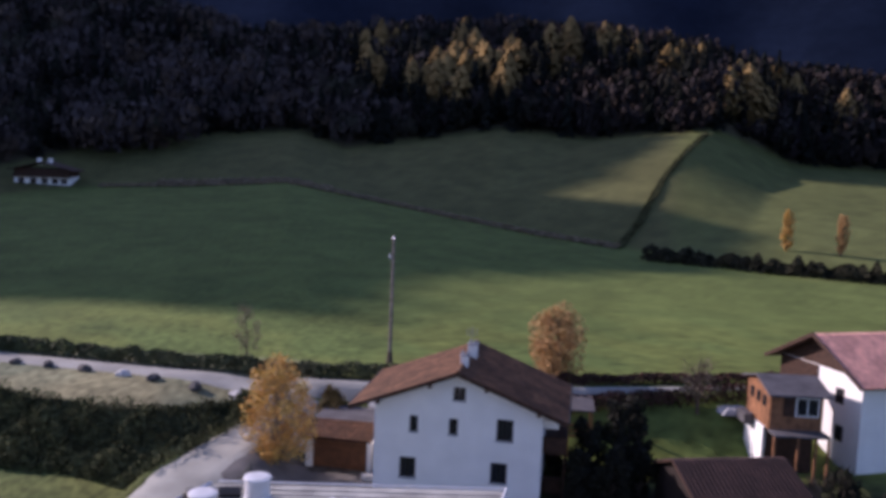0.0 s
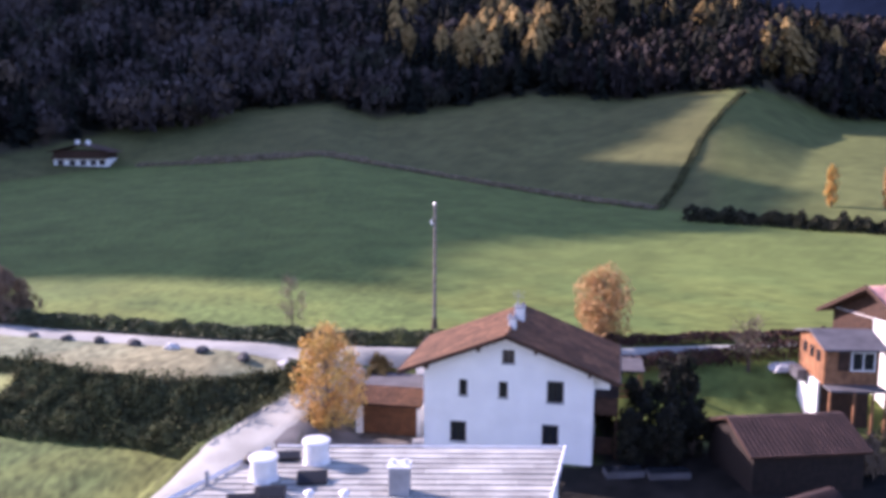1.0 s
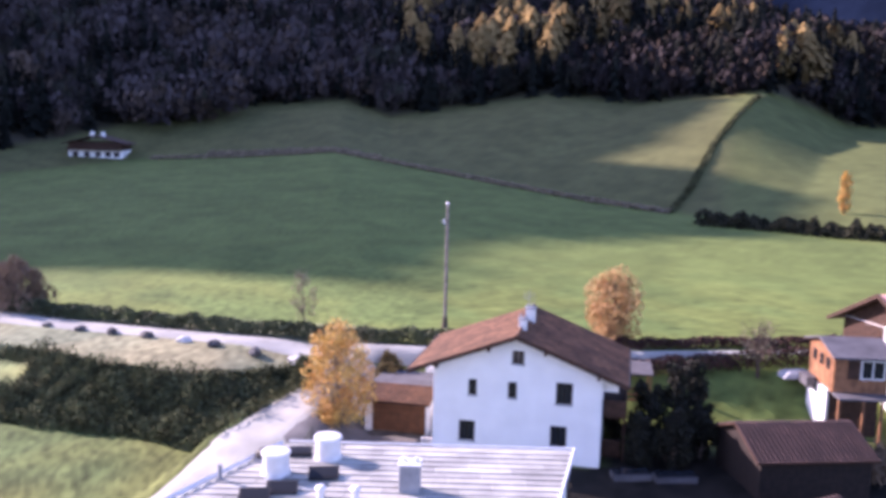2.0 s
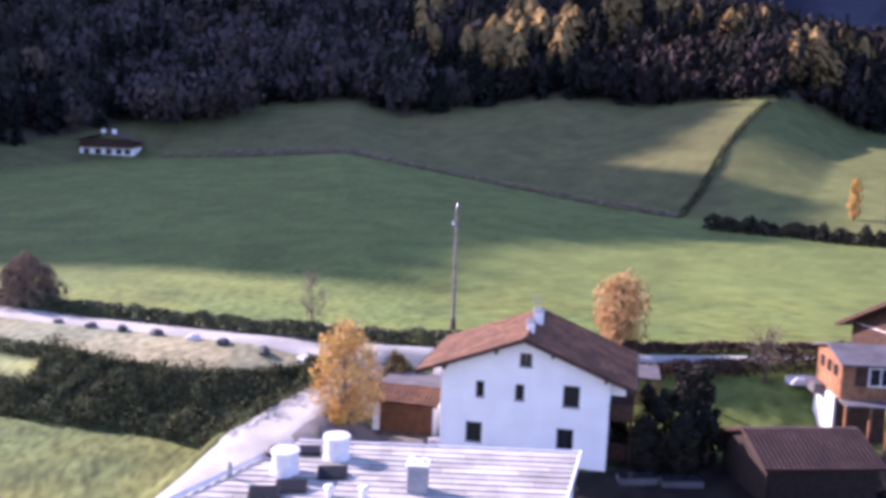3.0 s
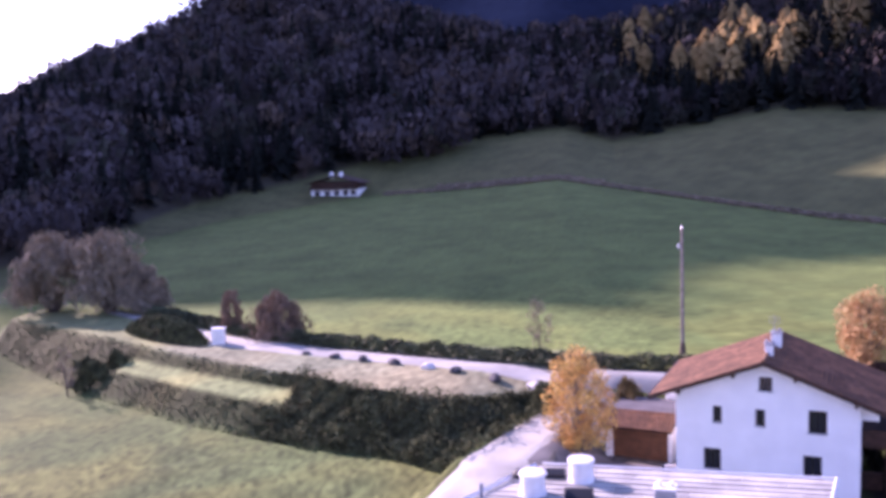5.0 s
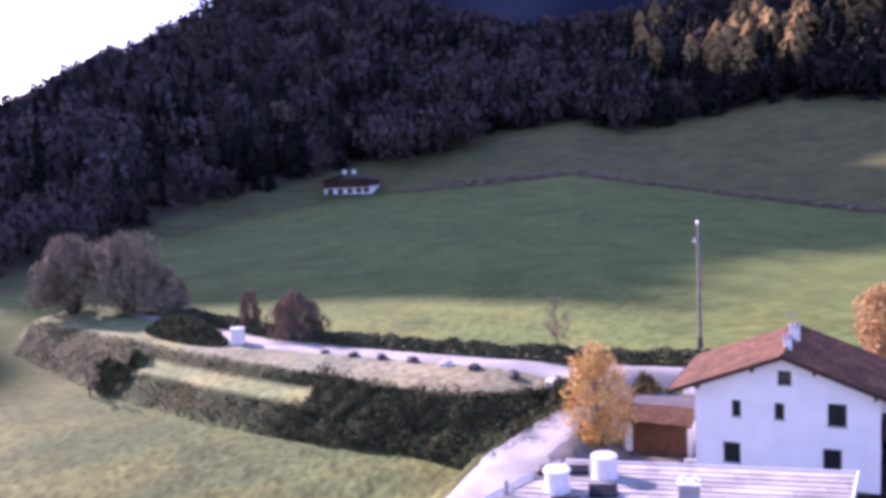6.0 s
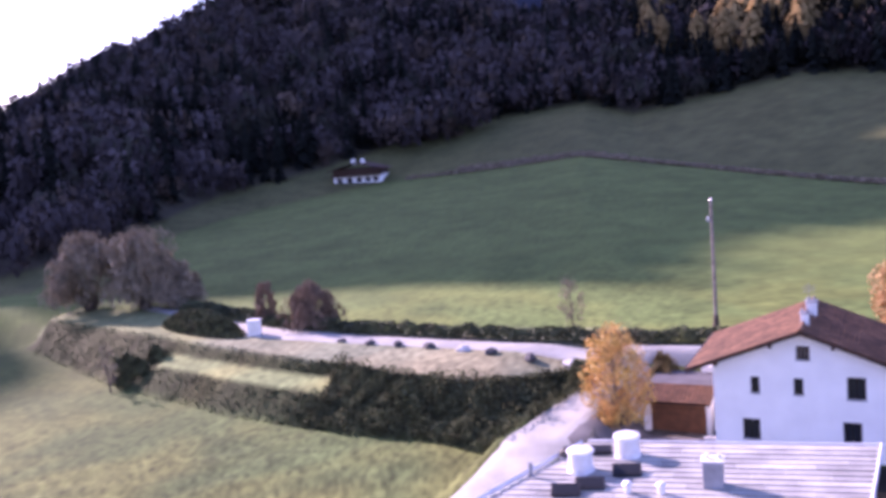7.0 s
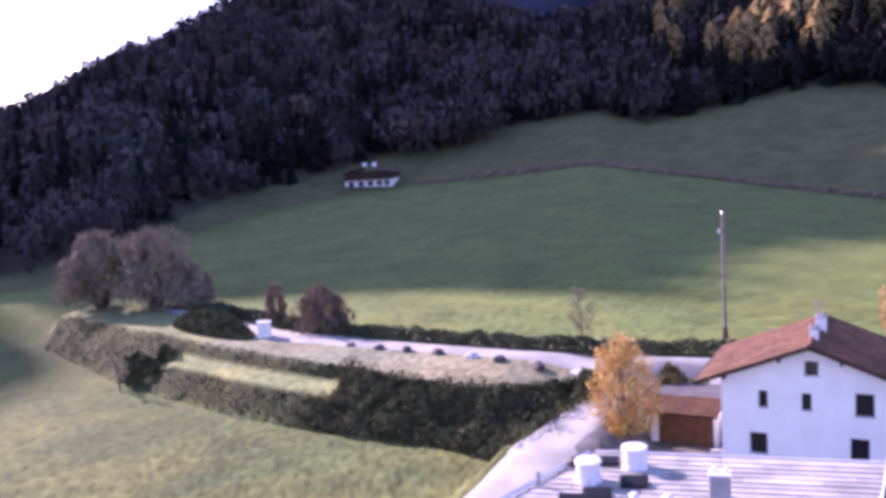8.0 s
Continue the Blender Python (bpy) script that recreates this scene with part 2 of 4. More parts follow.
def height(x, y):
    """The ground's height, for arrays of places."""
    x, y = np.asarray(x, float), np.asarray(y, float)
    az, r = np.degrees(np.arctan2(x, y)), np.hypot(x, y)
    top, foot = knots(x, EDGE_TOP, 1), knots(x, EDGE_FOOT, 1)
    s = np.clip((y - foot) / (top - foot), 0, 1)
    step = np.interp(s, [0, 0.40, 0.80, 1], [0, 0.6, 0.65, 1])
    on = np.clip((x + 51.4 + 1.2 * s) / 1.6, 0, 1) * np.clip((-29.5 - x) / 2.0, 0, 1)
    rim = np.interp(x, [-21, -13], [3.4, 2.7])
    z = rim * (s * (1 - on) + step * on) + (LOT - rim) * np.clip((y - top) / np.where(x > -7, 1.0, 6.0), 0, 1)
    # the terrace ends in the west
    z = z * np.maximum(np.clip((x + 79.5) / 3.5, 0, 1), np.clip((r - 114) / 16, 0, 1))
    # the driveway climbs to the lot beside the bank
    ramp = 3.1 * np.clip((y - 44) / 20, 0, 1) * np.clip((x - np.interp(y, [44, 53, 60], [-17.4, -15.6, -12.0])) / 1.2, 0, 1) * np.clip((-5.6 - x) / 2.6, 0, 1)
    z = np.maximum(z, ramp)
    r0, rc, zc = knots(az, ROAD_SIDE, 1), knots(az, CREST, 1), knots(az, CREST, 2)
    re, ze = knots(az, WOOD_EDGE, 1), knots(az, WOOD_EDGE, 2)
    rs = knots(az, SKYLINE, 1)
    zs = np.maximum(EYE_Z + rs * np.tan(np.radians(knots(az, SKYLINE, 2))) - TREE_HIGH, 2)
    front = np.abs(az) < 89
    u = np.clip((r - r0) / np.maximum(rc - r0, 1), 0, 1)
    z = np.where(front & (r > r0), z + (zc - LOT) * u ** 1.15, z)
    v = np.clip((r - rc) / np.maximum(re - rc, 1), 0, 1)
    z = np.where(front & (r > rc), zc + (ze - zc) * (0.75 * v + 0.25 * v * v * (3 - 2 * v)), z)
    w = np.clip((r - re) / np.maximum(rs - re, 1), 0, 1)
    z = np.where(front & (r > re), ze + (zs - ze) * w, z)
    z = np.where(front & (r > rs), np.maximum(zs - (r - rs) * 0.25, 0), z)
    # the spur on the right, with its fold
    sx, sy, L = 45.0, 90.0, 100.6
    along = np.clip(((x - 41) * sx + (y - 170) * sy) / L ** 2, 0, 1.25)
    side = ((x - 41) * sy - (y - 170) * sx) / L
    tent = np.where(side < 0, 1 + side / 36, 1 - side / 21)
    z = z + np.where(r < re + 40, 9.6 * along * (1 - 0.55 * np.clip(along - 0.95, 0, 1)) * np.clip(tent, 0, 1), 0)
    fade = np.clip((89 - np.abs(az)) / 15, 0, 1)
    z = np.where(r > 60, z * fade, np.where(y > 40, z, z * np.clip(y / 40, 0, 1)))
    return z


def ground_z(x, y):
    return float(height(np.array([x]), np.array([y]))[0])


def lumps(x, y, s):
    return np.sin(x * s + 1.3 * np.sin(y * s * 0.7)) * np.sin(y * s * 1.1 + 1.7 * np.sin(x * s * 0.6 + 2))


def cover_at(x, y):
    """Base colour of what grows on the ground, with some shade painted in."""
    az, r = np.degrees(np.arctan2(x, y)), np.hypot(x, y)
    top, foot = knots(x, EDGE_TOP, 1), knots(x, EDGE_FOOT, 1)
    lawn, scrub, lot = np.array((0.092, 0.113, 0.037)), np.array((0.05, 0.055, 0.026)), np.array((0.2, 0.203, 0.122))
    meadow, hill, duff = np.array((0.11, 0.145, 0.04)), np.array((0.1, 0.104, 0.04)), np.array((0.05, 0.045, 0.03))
    shade = np.array((0.06, 0.075, 0.03))
    s = (y - foot) / (top - foot)
    col = np.broadcast_to(lawn, (*x.shape, 3)).copy()
    blend = lambda c, k: col * (1 - k[..., None]) + c * k[..., None]
    col = blend(scrub, np.clip(s * 8, 0, 1) * (x < -8) * (x > -79) * (y > 40))
    col = blend(np.array((0.058, 0.062, 0.024)), 0.95 * np.clip(s * 8, 0, 1) * np.clip((-29 - x) / 5, 0, 1) * (x > -79) * (y > 40))
    ledge = (x > -50.4 - 1.2 * s) * (x < -30.4) * np.clip((s - 0.38) * 30, 0, 1) * np.clip((0.82 - s) * 30, 0, 1)
    col = blend(np.array((0.19, 0.215, 0.085)), ledge)
    rim = np.clip((s - 0.96) * 25, 0, 1) * (x < -6) * (y > 40)
    col = blend(np.array((0.17, 0.19, 0.085)), rim * (x < -44) * (x > -80))
    col = blend(lot, rim * np.clip((x + 50) / 4, 0, 1))
    # deep shade of house and conifers, painted as near-black ground
    garden_shade = np.clip((x - np.where(y < 53, 3.6, 9.6)) / 1.0, 0, 1) * np.clip((36 - x) / 2, 0, 1) * np.clip((y - 30) / 2, 0, 1) * np.clip((57.5 - y) / 2.5, 0, 1)
    col = blend(np.array((0.02, 0.018, 0.015)), garden_shade)
    grass = np.clip((x - 11) / 1.0, 0, 1) * np.clip((y - 58) / 2, 0, 1) * np.clip((72 - y) / 1, 0, 1)
    col = blend(np.array((0.115, 0.145, 0.038)), grass)
    # garage yard: dark ground, made darker by tree shade put into the colour
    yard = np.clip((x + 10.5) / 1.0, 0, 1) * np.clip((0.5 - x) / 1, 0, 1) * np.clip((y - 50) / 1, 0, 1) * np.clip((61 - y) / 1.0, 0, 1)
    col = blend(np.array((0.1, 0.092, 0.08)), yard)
    r0, rc, re = knots(az, ROAD_SIDE, 1), knots(az, CREST, 1), knots(az, WOOD_EDGE, 1)
    beyond = np.clip((r - r0) / 1.5, 0, 1) * (np.abs(az) < 89)
    col = blend(meadow, beyond)
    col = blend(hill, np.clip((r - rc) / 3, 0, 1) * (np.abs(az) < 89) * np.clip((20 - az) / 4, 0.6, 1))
    col = blend(duff, np.clip((r - re) / 4, 0, 1) * (np.abs(az) < 89))
    col = col * (1 + 0.07 * lumps(x, y, 0.11) + 0.07 * lumps(x, y, 0.5))[..., None]
    near = np.clip((120 - r) / 60, 0, 1)
    grain = np.random.RandomState(9).normal(size=x.shape)
    tufts = (grain + np.roll(grain, 1, 0) + np.roll(grain, 1, 1) + np.roll(grain, (1, 1), (0, 1))) / 2
    dry = np.clip(0.5 + 0.9 * lumps(x, y, 0.21) + 0.5 * lumps(y, x, 0.47), 0, 1)
    col = col * (1 + near * 0.17 * tufts + 0.06 * grain)[..., None]
    col = col * (1 + (near * 0.3 * (dry - 0.5))[..., None] * np.array((1.4, 0.75, 0.4)))
    return np.clip(col, 0.01, 1)


def build_ground():
    az = np.radians(np.concatenate([np.arange(-180, -66, 6), np.arange(-66, -50, 0.4), np.arange(-50, -2, 0.2), np.arange(-2, 66.1, 0.4), np.arange(72, 179, 6)]))
    rings = np.concatenate([np.arange(3, 40, 3), np.arange(40, 56, 0.6), np.arange(56, 120, 0.4), np.arange(120, 330, 2.2), np.arange(330, 560, 6), np.geomspace(560, 4600, 18)])
    A, R = np.meshgrid(az, rings, indexing="ij")
    X, Y = R * np.sin(A), R * np.cos(A)
    Z = height(X, Y) + 0.05 * lumps(X, Y, 0.9) * (R < 66)
    na, nr = A.shape
    verts = np.stack([X, Y, Z], -1).reshape(-1, 3)
    hub = len(verts)
    verts = np.vstack([verts, [[0, 0, 0]]])
    i, j = np.meshgrid(np.arange(na), np.arange(nr - 1), indexing="ij")
    k = (i + 1) % na
    quads = np.stack([i * nr + j, i * nr + j + 1, k * nr + j + 1, k * nr + j], -1).reshape(-1, 4)
    tris = [(hub, a * nr, ((a + 1) % na) * nr) for a in range(na)]
    ob = raw("ground", verts, [*quads.tolist(), *tris], GROUND)
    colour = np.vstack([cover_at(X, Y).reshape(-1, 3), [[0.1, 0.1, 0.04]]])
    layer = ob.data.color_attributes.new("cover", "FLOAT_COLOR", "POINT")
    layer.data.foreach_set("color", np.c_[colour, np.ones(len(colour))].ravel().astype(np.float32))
    ob.data.polygons.foreach_set("use_smooth", [True] * len(ob.data.polygons))
    tagged(ob, "autumn grass valley floor rising to wooded slopes", "ground", kind="structure")


build_ground()


def strip(name, line, width, material, label, kind, lift=0.05):
    """A paved way that lies on the ground along a line of places (x, y, width)."""
    pts, t = [], 0.0
    for (x0, y0, w0), (x1, y1, w1) in zip(line, line[1:]):
        n = max(int(math.hypot(x1 - x0, y1 - y0) / 1.0), 1)
        pts += [(x0 + (x1 - x0) * k / n, y0 + (y1 - y0) * k / n, w0 + (w1 - w0) * k / n) for k in range(n)]
    pts.append(line[-1])
    P = np.array(pts)
    for _ in range(4):
        P[1:-1] = (P[:-2] + 2 * P[1:-1] + P[2:]) / 4
    d = np.gradient(P[:, :2], axis=0)
    d /= np.linalg.norm(d, axis=1, keepdims=True)
    across = np.c_[d[:, 1], -d[:, 0]]
    verts, cols = [], 7
    rnd = np.random.RandomState(3)
    for k in range(cols):
        f = (k / (cols - 1) - 0.5) * P[:, 2]
        if k in (0, cols - 1):
            f = f * (1 + 0.12 * rnd.rand(len(P)))
        xy = P[:, :2] + across * f[:, None]
        drop = -0.1 if k in (0, cols - 1) else lift
        verts.append(np.c_[xy, height(xy[:, 0], xy[:, 1]) + drop + 0.05 * (1 - abs(k - 3) / 3)])
    n = len(P)
    faces = [(k * n + i, k * n + i + 1, (k + 1) * n + i + 1, (k + 1) * n + i) for k in range(cols - 1) for i in range(n - 1)]
    ob = raw(name, np.vstack(verts), faces, material)
    ob.data.polygons.foreach_set("use_smooth", [True] * len(ob.data.polygons))
    return tagged(ob, label, name, kind=kind)


strip("road", [(-66, 91.0, 1.8), (-56, 85.2, 2.4), (-50, 80.8, 3.0), (-43.5, 76.2, 4.2), (-31, 72.3, 3.3), (-11, 67.6, 3.2), (3, 66.9, 3.0), (10, 67.3, 1.5), (28, 69.6, 1.1), (60, 75.5, 1.6), (110, 90, 2.4)], 4.2, ASPHALT,
      "pale grey asphalt valley road", "structure", 0.07)
strip("driveway", [(-16.8, 28, 4.8), (-13.9, 45, 5.0), (-12.0, 52.6, 4.8), (-8.2, 60, 4.2), (-6.9, 66.0, 4.6)], 4.2, GRAVEL, "pale gravel driveway beside a bank", "structure", 0.09)
strip("forecourt", [(-11.5, 54.0, 4), (-7, 55.6, 5.5), (-1.2, 55.8, 4.6)], 4, YARD, "gravel forecourt of the garage, dark with painted tree shade", "structure", 0.06)


# ---------------------------------------------------------------- growing things
def swift(name, verts, faces, material, colours=None, parent=None, label=""):
    """A large mesh of triangles or quads from arrays."""
    verts, faces = np.asarray(verts, np.float32), np.asarray(faces, np.int32)
    data, n = bpy.data.meshes.new(name), faces.shape[1]
    data.vertices.add(len(verts))
    data.vertices.foreach_set("co", verts.ravel())
    data.loops.add(faces.size)
    data.loops.foreach_set("vertex_index", faces.ravel())
    data.polygons.add(len(faces))
    data.polygons.foreach_set("loop_start", np.arange(0, faces.size, n, dtype=np.int32))
    data.update(calc_edges=True)
    if colours is not None:
        layer = data.color_attributes.new("cover", "FLOAT_COLOR", "POINT")
        layer.data.foreach_set("color", np.c_[colours, np.ones(len(colours))].ravel().astype(np.float32))
    data.materials.append(material)
    ob = new(name, data)
    ob.parent = parent
    return tagged(ob, label)


def leaves(centres, size, rnd, droop=0.35, stretch=1.0, slim=0.62):
    """Small folded quads, turned at random, at the places given."""
    n = len(centres)
    a = rnd.normal(size=(n, 3))
    a[:, 2] = a[:, 2] * 0.7 - droop
    a /= np.linalg.norm(a, axis=1, keepdims=True)
    b = np.cross(a, rnd.normal(size=(n, 3)))
    b /= np.linalg.norm(b, axis=1, keepdims=True)
    s = size * rnd.uniform(0.6, 1.35, (n, 1))
    a, b = a * s * stretch, b * s * slim
    c = np.asarray(centres)
    v = np.stack([c - a, c + b * 0.9 - a * 0.1, c + a, c - b * 0.9 + a * 0.15], 1).reshape(-1, 3)
    return v, np.arange(4 * n).reshape(-1, 4)


def crown_places(rnd, n, radius, low, high, clumps=26, power=0.62, pointed=0.0):
    """Places of leaves in an uneven crown of clumps with gaps."""
    k = np.linspace(0.03, 0.97, clumps)
    k = np.clip(k + rnd.uniform(-0.05, 0.05, clumps), 0, 1)
    prof = np.sin(np.pi * np.clip(k * (1 - pointed * 0.35) + 0.04, 0, 1)) ** power * (1 - pointed * k * 0.75)
    ang = rnd.uniform(0, 2 * np.pi, clumps) + np.arange(clumps) * 2.4
    rad = radius * prof * rnd.uniform(0.35, 0.95, clumps)
    c = np.c_[rad * np.cos(ang), rad * np.sin(ang), low + k * (high - low)]
    pick = rnd.randint(0, clumps, n)
    spread = radius * rnd.uniform(0.16, 0.34, clumps)
    off = rnd.normal(size=(n, 3))
    off *= (rnd.uniform(0.3, 1, n) ** 0.5 / np.linalg.norm(off, axis=1))[:, None]
    off[:, 2] *= 1.35
    return c[pick] + off * spread[pick][:, None], c


def tree(name, place, tall, radius, low, leaf, count, size, seed, label, category="tree", group="", clumps=30, trunk=0.16, pointed=0.3, bark=None, bare=False, stems=1):
    rnd = np.random.RandomState(seed)
    ob = thing(name, (*place, ground_z(*place) - 0.05), 0, label, category, group)
    pts, c = crown_places(rnd, count, radius, low, tall, clumps, pointed=pointed)
    bm = bmesh.new()
    for s in range(stems):
        foot = Vector((rnd.uniform(-0.3, 0.3), rnd.uniform(-0.3, 0.3), 0)) if stems > 1 else Vector((0, 0, 0))
        at, r = foot, trunk
        for k in range(6):
            nxt = foot * (1 - k / 8) + Vector((rnd.uniform(-1, 1) * 0.05 * tall * k / 6, rnd.uniform(-1, 1) * 0.05 * tall * k / 6, tall * 0.92 * (k + 1) / 6))
            add_tube(bm, at, nxt, r, r * 0.8, 7)
            at, r = nxt, r * 0.8
    for q in c:
        z0 = max(q[2] - np.hypot(q[0], q[1]) * rnd.uniform(0.7, 1.3), low * 0.45)
        root, end = Vector((0, 0, z0)), Vector(q)
        mid = root.lerp(end, 0.5) + Vector((0, 0, -0.04 * tall * rnd.uniform(0, 1)))
        add_tube(bm, root, mid, trunk * 0.34, trunk * 0.22, 5)
        add_tube(bm, mid, end, trunk * 0.22, trunk * 0.08, 5)
        if bare:
            for _ in range(7):
                tip = end + Vector(rnd.normal(size=3)) * radius * 0.3 + Vector((0, 0, radius * 0.25))
                add_tube(bm, mid.lerp(end, rnd.uniform(0.2, 1)), tip, trunk * 0.1, trunk * 0.03, 4)
    part("trunk", bm, bark or BARK, ob)
    if count:
        v, f = leaves(pts, size, rnd)
        swift("crown", v, f, leaf, parent=ob)
    return ob


def bush(name, place, radius, tall, leaf, count, size, seed, label, category="bush", group="", clumps=22, lift=0.0):
    rnd = np.random.RandomState(seed)
    ob = thing(name, (*place, ground_z(*place) - 0.05 + lift), 0, label, category, group)
    pts, c = crown_places(rnd, count, radius, 0.15 * tall, tall * 0.95, clumps, power=0.45)
    skirt = 1 + 0.9 * np.clip(1 - pts[:, 2] / (0.5 * tall), 0, 1)
    pts[:, :2] *= skirt[:, None]
    bm = bmesh.new()
    for q in c:
        add_tube(bm, (q[0] * 0.15, q[1] * 0.15, 0), q, 0.05, 0.015, 4)
    part("branchwork", bm, BARK, ob)
    v, f = leaves(pts, size, rnd, droop=-1.6, stretch=2.6, slim=0.35)
    swift("foliage", v, f, leaf, parent=ob)
    return ob


def hedge(name, line, wide, tall, leaf, per_metre, size, seed, label, ragged=0.35):
    """A ragged hedge along a line of places."""
    rnd = np.random.RandomState(seed)
    P, pts = np.array(line, float), []
    seg = np.linalg.norm(np.diff(P, axis=0), axis=1)
    n = int(seg.sum() * per_metre)
    t = rnd.uniform(0, seg.sum(), n)
    cum = np.r_[0, np.cumsum(seg)]
    x, y = np.interp(t, cum, P[:, 0]), np.interp(t, cum, P[:, 1])
    top = tall * (1 - ragged * 0.5 + ragged * 0.5 * np.sin(t * 1.9 + np.sin(t * 0.7) * 2) * np.sin(t * 0.53 + 1))
    d = np.gradient(P, axis=0)
    nx, ny = np.interp(t, cum, -d[:, 1]), np.interp(t, cum, d[:, 0])
    s = rnd.uniform(-1, 1, n)
    z = rnd.uniform(0.02, 1, n) ** 0.6 * np.sqrt(np.maximum(1 - 0.6 * s * s, 0)) * top
    ln = np.hypot(nx, ny)
    x, y = x + nx / ln * s * wide / 2, y + ny / ln * s * wide / 2
    v, f = leaves(np.c_[x, y, height(x, y) + z], size, rnd, droop=0.0)
    ob = swift(name, v, f, leaf)
    return tagged(ob, label, "hedge", kind="stuff")


# woods on the slopes: ragged firs, larches and bare broadleaved trees
def woods():
    rnd = np.random.RandomState(11)
    az = rnd.uniform(-66, 62, 26000)
    re, rs = knots(az, WOOD_EDGE, 1), knots(az, SKYLINE, 1)
    r = np.sqrt(rnd.uniform((re + 1) ** 2, (rs + 18) ** 2))
    far = (r - re) / (rs - re)
    keep = rnd.uniform(size=len(az)) < np.where(far < 0.12, 0.34, np.where(far > 0.86, 0.3, 0.125))
    az, r, far = az[keep], r[keep], far[keep]
    x, y = r * np.sin(np.radians(az)), r * np.cos(np.radians(az))
    # a clearing round the farmhouse
    ok = ~((np.abs(x + 95) < 16) & (y < 262))
    x, y, far, az, r = x[ok], y[ok], far[ok], az[ok], r[ok]
    patch = lumps(x, y, 0.035) + 0.5 * lumps(x, y, 0.09)
    fir = rnd.uniform(size=len(x)) < np.where(az > -3, 0.5, 0.28) + 0.25 * patch
    V, C = [], []
    # broad bare trees along the wood's edge beside the farmhouse
    edge = np.radians(rnd.uniform(-19.5, -13.5, 26))
    r2 = knots(np.degrees(edge), WOOD_EDGE, 1) * rnd.uniform(0.93, 1.0, 26)
    x, y = np.r_[x, r2 * np.sin(edge)], np.r_[y, r2 * np.cos(edge)]
    fir, az, patch = np.r_[fir, np.zeros(26, bool)], np.r_[az, np.degrees(edge)], np.r_[patch, np.zeros(26)]
    far = np.r_[far, np.full(26, 0.5)]
    z = height(x, y)
    for k in range(len(x)):
        near = far[k] < 0.12
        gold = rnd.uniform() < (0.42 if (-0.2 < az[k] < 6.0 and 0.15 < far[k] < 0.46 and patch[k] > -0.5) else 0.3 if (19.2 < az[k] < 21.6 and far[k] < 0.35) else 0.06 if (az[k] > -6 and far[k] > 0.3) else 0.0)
        n = 480 if gold else 150 if near else 130
        g, ang = rnd.uniform(size=n), rnd.uniform(0, 2 * np.pi, n)
        ring = np.c_[np.cos(ang), np.sin(ang), np.zeros(n)]
        tang = np.c_[-np.sin(ang), np.cos(ang), np.zeros(n)]
        if fir[k] or gold:
            tall = rnd.uniform(13, 21) * (0.75 if near else 1) if not gold else rnd.uniform(16, 21)
            if far[k] > 0.8:
                tall = rnd.uniform(12, 14.5)
            wide = tall * (rnd.uniform(0.24, 0.32) if gold else rnd.uniform(0.19, 0.28))
            h = 0.06 + 0.94 * g ** 0.8
            rad = wide * (np.sin(np.pi * np.clip(h, 0, 0.985) ** 1.25) ** 0.7 * 0.95 + 0.03 if gold else (1.03 - h) ** 0.85) * rnd.uniform(0.6, 1.15, n)
            out = ring * rad[:, None] + np.c_[np.zeros((n, 2)), tall * h - rad * 0.5]
            core = ring * rad[:, None] * 0.25 + np.c_[np.zeros((n, 2)), tall * np.minimum(h + 0.035, 1.0)]
            side = tang * ((0.11 * rad + 0.22) if gold else (0.24 * rad + 0.3))[:, None]
            v = np.stack([core, out + side, out - side], 1).reshape(-1, 3)
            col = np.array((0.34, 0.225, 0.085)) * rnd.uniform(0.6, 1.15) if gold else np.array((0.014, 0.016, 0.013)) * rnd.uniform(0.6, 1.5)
        else:
            tall = rnd.uniform(10.5, 15.5) * (0.72 if near else 0.9 if far[k] > 0.86 else 1)
            wide = tall * rnd.uniform(0.38, 0.55)
            tops = rnd.normal(size=(7, 3)) * (wide * 0.5, wide * 0.5, tall * 0.16) + (0, 0, tall * 0.6)
            q = rnd.randint(0, 7, n)
            d = rnd.normal(size=(n, 3))
            d /= np.linalg.norm(d, axis=1, keepdims=True)
            c = tops[q] + d * wide * 0.5 * (1, 1, 1.5) * rnd.uniform(0.5, 1, (n, 1))
            c[:, 2] = np.clip(c[:, 2], 0.4, tall)
            s = rnd.uniform(0.5, 1.1, (n, 1)) * (0.075 * tall)
            side = np.cross(d, rnd.normal(size=(n, 3)))
            side /= np.linalg.norm(side, axis=1, keepdims=True)
            up = np.cross(side, d) + (0, 0, 0.9)
            v = np.stack([c + up * s, c + side * s - up * s * 0.7, c - side * s - up * s * 0.7], 1).reshape(-1, 3)
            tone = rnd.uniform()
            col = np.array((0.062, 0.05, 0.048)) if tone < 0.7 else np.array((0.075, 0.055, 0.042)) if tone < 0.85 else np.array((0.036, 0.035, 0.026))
            # left bare crowns brightened, right ones darkened, as light and shade in colour
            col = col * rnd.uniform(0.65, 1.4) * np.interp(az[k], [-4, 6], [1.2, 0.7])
        V.append(v + (x[k], y[k], z[k] - 0.3))
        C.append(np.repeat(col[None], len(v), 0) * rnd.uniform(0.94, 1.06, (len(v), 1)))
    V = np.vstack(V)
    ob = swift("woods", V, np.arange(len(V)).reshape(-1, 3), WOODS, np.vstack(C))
    tagged(ob, "dark mixed autumn woods of firs, larches and bare trees on the slope", "forest", kind="stuff")


woods()


